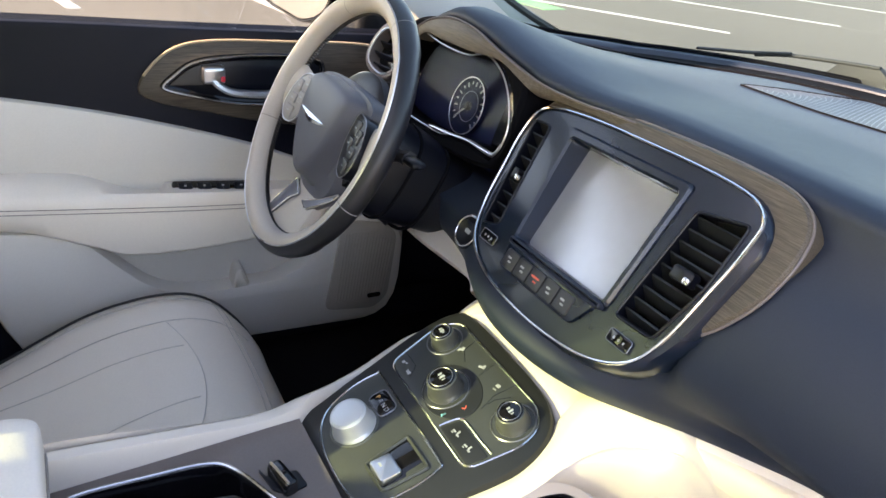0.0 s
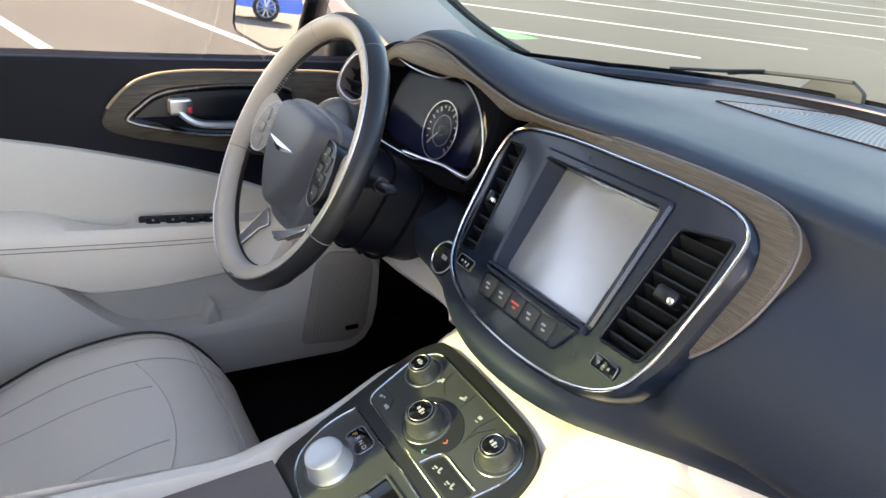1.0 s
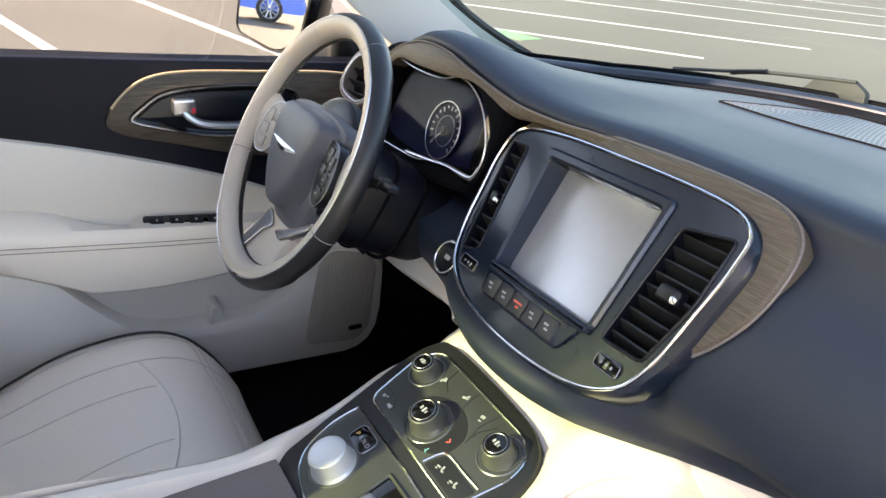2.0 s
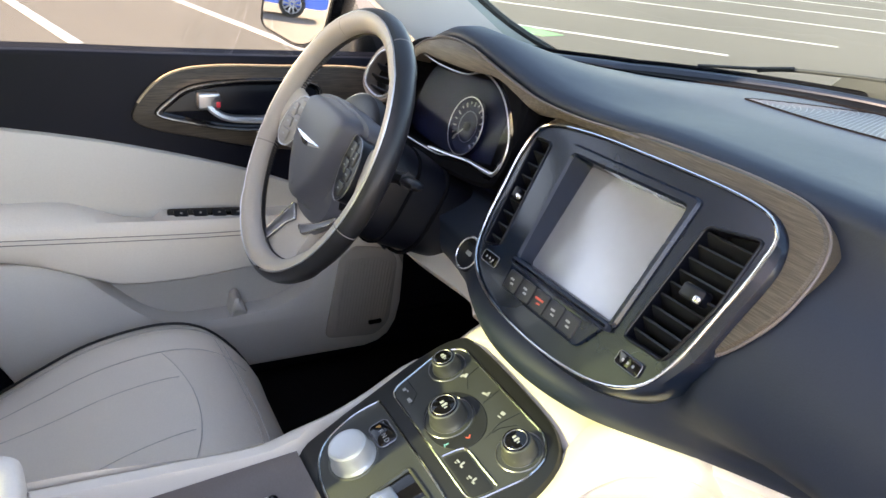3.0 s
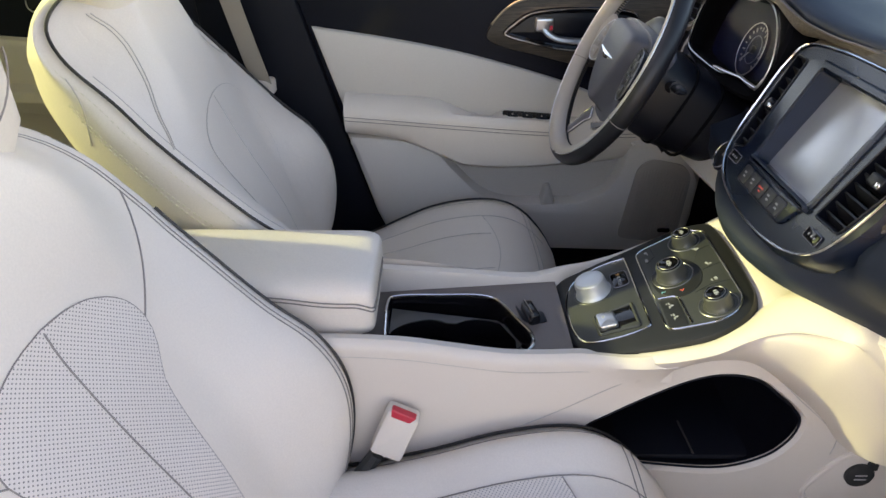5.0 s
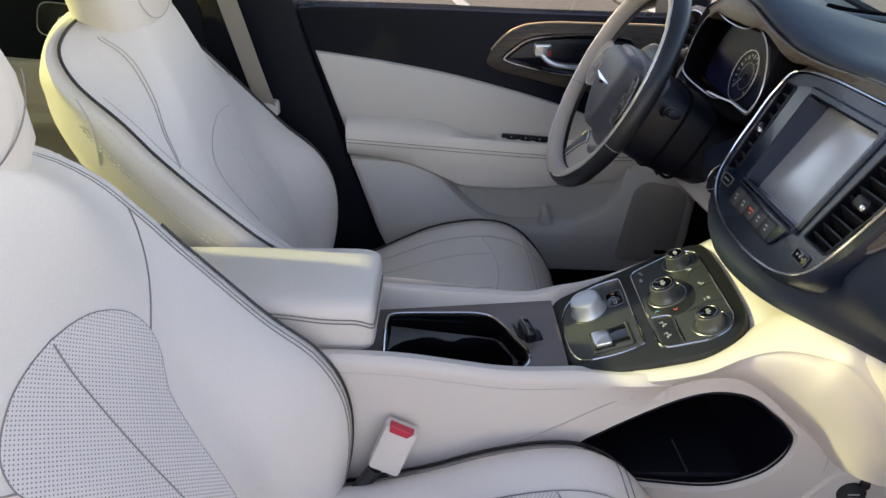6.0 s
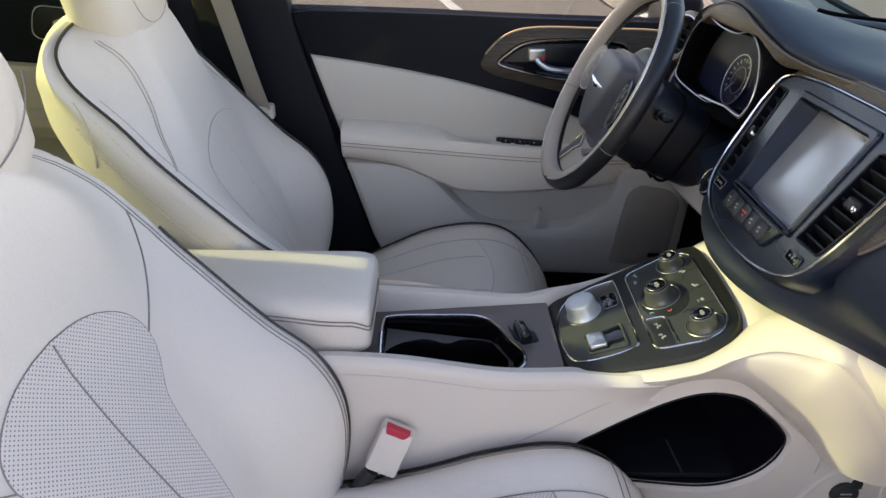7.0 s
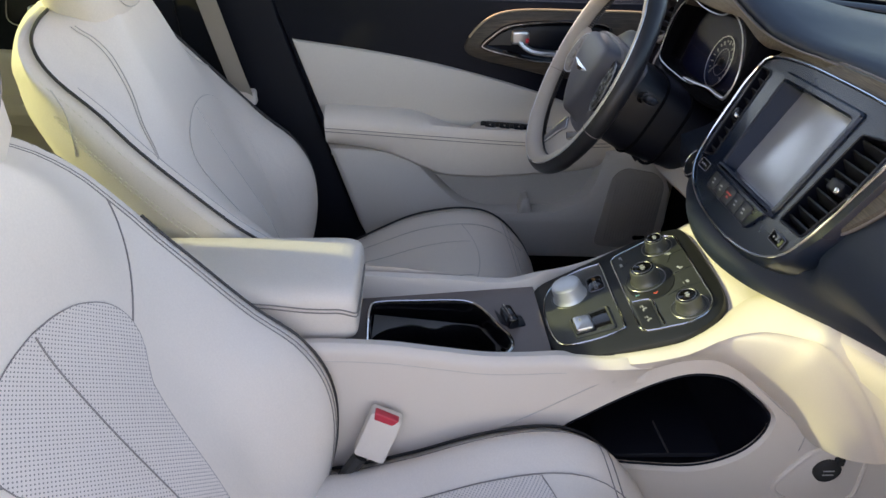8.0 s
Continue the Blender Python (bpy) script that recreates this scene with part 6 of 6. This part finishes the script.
def column():
    c = thing("steering_column", (-0.38, 0.58, 0.72), "black plastic steering column shroud with stalk", "steering column")
    axis = Vector((0, math.cos(TILT), -math.sin(TILT)))
    lp = []
    for d, w, up, dn, dz in ((0.035, 0.068, 0.055, 0.075, 0.0), (0.06, 0.080, 0.060, 0.095, 0.0), (0.12, 0.085, 0.055, 0.10, 0.0), (0.20, 0.095, 0.05, 0.09, -0.0), (0.30, 0.12, 0.04, 0.08, 0.0)):
        o = WC + axis * d
        bx, by = Vector((1, 0, 0)), Vector((0, math.sin(TILT), math.cos(TILT)))
        lp.append([o + bx * w * math.copysign(abs(math.cos(a)) ** 0.6, math.cos(a)) + by * ((up if math.sin(a) > 0 else dn) * math.copysign(abs(math.sin(a)) ** 0.6, math.sin(a)) + dz) for a in steps(0, 2 * math.pi, 32)[:-1]])
    bm = bmesh.new()
    rings(bm, lp, cap0=True, cap1=True)
    part("shroud", bm, SATIN, c)
    for q in (-1, 1):
        s0 = WC + axis * 0.09 + Vector((q * 0.07, 0, 0.01))
        st = part("stalk", tube([s0, s0 + Vector((q * 0.05, -0.012, 0.018)), s0 + Vector((q * 0.085, -0.016, 0.026))], [0.010, 0.008, 0.011]), SATIN, c, "black control stalk")
        part("stalk_tip", tube([s0 + Vector((q * 0.085, -0.016, 0.026)), s0 + Vector((q * 0.105, -0.018, 0.029)), s0 + Vector((q * 0.122, -0.02, 0.032)), s0 + Vector((q * 0.126, -0.02, 0.0325))], [0.0100, 0.0105, 0.009, 0.004], seg=16, flat=0.6), SATIN, st)
    # collar behind the wheel, boot round the column and the reach lever
    CM = Matrix.Translation(WC) @ axes((0, 0, 0), (1, 0, 0), (0, math.sin(TILT), math.cos(TILT))).to_3x3().to_4x4()
    part("collar", lathe([(0.066, -0.058), (0.088, -0.056), (0.094, -0.050), (0.094, -0.036), (0.088, -0.031), (0.066, -0.030)], CM, 40), SATIN, c, "black collar behind the wheel")
    for k, d in enumerate((0.118, 0.168)):
        o = WC + axis * d
        w, h = 0.084 + 0.0085 * k, 0.055 - 0.002 * k
        part("boot_fold", tube([o + Vector((w * math.copysign(abs(math.cos(a)) ** 0.6, math.cos(a)), 0, 0)) + Vector((0, math.sin(TILT), math.cos(TILT))) * (h if math.sin(a) > 0 else 0.10) * math.copysign(abs(math.sin(a)) ** 0.6, math.sin(a)) for a in steps(0, 2 * math.pi, 32)[:-1]], 0.0030, True, 8), FRIT, c)
    part("reach_lever", prism(rounded([(-0.030, -0.012), (0.030, -0.012), (0.024, 0.012), (-0.024, 0.012)], 0.006), axes((-0.38, 0.555, 0.640), (1, 0, 0), (0, 0.6, -0.8)), 0.012, 0.004), SATIN, c)
    # knee panel under the column
    hem = spline([(-0.70, 0.64, 0.60), (-0.50, 0.615, 0.610), (-0.40, 0.604, 0.616), (-0.305, 0.602, 0.627), (-0.225, 0.601, 0.638), (-0.175, 0.598, 0.644), (-0.152, 0.598, 0.641), (-0.136, 0.592, 0.634)], 6)
    bm = bmesh.new()
    rings(bm, [[p + Vector((0, 0.06, 0.044)), p + Vector((0, 0.014, 0.0105)), p + Vector((0, 0.003, 0.0015)), p, p + Vector((0, 0.002, -0.003)), p + Vector((0, 0.03, -0.03)), p + Vector((0, 0.14, -0.10))] for p in hem], closed=False)
    part("knee_panel", bm, CREAM, c, "beige knee panel")
    # start button
    m = axes((-0.185, 0.608, 0.700), (1, 0, 0), (0, 0.48, 0.87))
    b = part("start_button", lathe([(0.026, -0.03), (0.026, 0.002), (0.0235, 0.005), (0.018, 0.003), (0.0, 0.003)], m, 30), SATIN, c, "round start button with chrome ring")
    part("ring", tube([m @ Vector((0.022 * math.cos(t), 0.022 * math.sin(t), 0.0055)) for t in steps(0, 2 * math.pi, 30)[:-1]], 0.0016, True, 5), CHROME, b)
    part("mark", prism(rrect(-0.006, -0.003, 0.006, 0.003, 0.001), m, 0.0036, 0, None, 0.002), WHITEINK, b, "", False)


column()


# ---- left dash vent ring ----
def side_vent():
    v = thing("side_air_vent", (-0.62, 0.68, 0.84), "chrome-edged outer dash air vent", "air vent")
    m = axes((-0.60, 0.665, 0.842), (1, 0.25, 0), (0, 0.35, 1))
    o = [tuple(p[:2]) for p in spline([(*p, 0) for p in [(-0.06, 0.0), (-0.035, 0.045), (0.01, 0.052), (0.038, 0.03), (0.036, -0.025), (0.0, -0.05), (-0.05, -0.035)]], 5, True)]
    part("housing", ring_plate(o, inset(o, 0.012), m, 0.012, 0.004, -0.03), TAUPE, v)
    part("chrome_edge", tube([m @ Vector((*p, 0.012)) for p in inset(o, 0.011)], 0.0016, True, 6), SILVER, v)
    part("vent_back", prism(inset(o, 0.01), m, -0.015, 0, None, -0.02), GLOSSB, v)
    for i in range(4):
        z = -0.03 + i * 0.02
        part("slat", prism([(-0.05, -0.009), (0.055, -0.009), (0.055, 0.009), (-0.05, 0.009)], m @ Matrix.Translation((0, z, -0.006)) @ Matrix.Rotation(radians(60), 4, "X"), 0.001, 0, None, -0.001), SATIN, v, "", False)


side_vent()


def wiper():
    w = thing("wiper", (0.0, 1.5, 0.88), "black windscreen wiper at rest", "wiper")
    part("blade", tube([(-0.50, 1.30, 0.880), (-0.373, 1.30, 0.902), (-0.285, 1.30, 0.921)], 0.0032, seg=8), RUBBER, w, "black rubber blade end")
    part("arm", tube(spline([(-0.36, 1.302, 0.901), (-0.291, 1.302, 0.917), (-0.185, 1.302, 0.931), (-0.12, 1.302, 0.938)], 6), 0.0035, seg=8), RUBBER, w)
    bm = prism(rounded([(-0.212, 0.906), (-0.190, 0.931), (-0.125, 0.940), (-0.098, 0.925), (-0.090, 0.80), (-0.125, 0.80), (-0.125, 0.905)], 0.006, 3), axes((0, 1.306, 0), (1, 0, 0), (0, 0, 1)), 0.006, 0.002, None, -0.006)
    part("arm_foot", bm, RUBBER, w, "dusty grey pivot cover")


wiper()


# ---- parked blue car, seen in the mirror ----
def blue_car(loc, turn):
    c = thing("parked_car", loc, "glossy blue saloon parked in a bay", "car")
    T = Matrix.Translation(loc) @ Matrix.Rotation(radians(turn), 4, "Z")
    side = [(-2.3, 0.35), (-2.32, 0.75), (-2.1, 0.95), (-1.3, 1.02), (-0.75, 1.40), (0.45, 1.45), (1.25, 1.0), (2.1, 0.85), (2.3, 0.6), (2.28, 0.3), (1.75, 0.28), (-1.8, 0.28)]
    m = T @ axes((0, 0.9, 0), (1, 0, 0), (0, 0, 1))
    part("body", prism(rounded(side, 0.12, 4), m, 1.8, 0.1), BLUECAR, c)
    part("window_band", prism(rounded([(-1.15, 1.02), (-0.7, 1.34), (0.42, 1.38), (1.05, 1.02)], 0.05, 3), T @ axes((0, 0.91, 0), (1, 0, 0), (0, 0, 1)), 1.82, 0.02), GLOSSB, c)
    for x in (-1.4, 1.4):
        for y in (-0.82, 0.82):
            wm = T @ axes((x, y, 0.33), (1, 0, 0), (0, 0, 1) if y < 0 else (0, 0, -1))
            wh = part("wheel", lathe([(0.33, -0.1), (0.33, 0.1), (0.24, 0.12), (0.235, 0.04), (0.0, 0.04)], wm, 32), RUBBER, c)
            for i in range(10):
                t = 2 * math.pi * i / 10
                part("spoke", tube([wm @ Vector((0.03 * math.cos(t), 0.03 * math.sin(t), 0.09)), wm @ Vector((0.22 * math.cos(t), 0.22 * math.sin(t), 0.10))], 0.022, seg=5), SILVER, wh)
            part("rim", tube([wm @ Vector((0.225 * math.cos(t), 0.225 * math.sin(t), 0.105)) for t in steps(0, 2 * math.pi, 30)[:-1]], 0.012, True, 5), SILVER, wh)


blue_car((-8.3, -16.7, 0), -19)
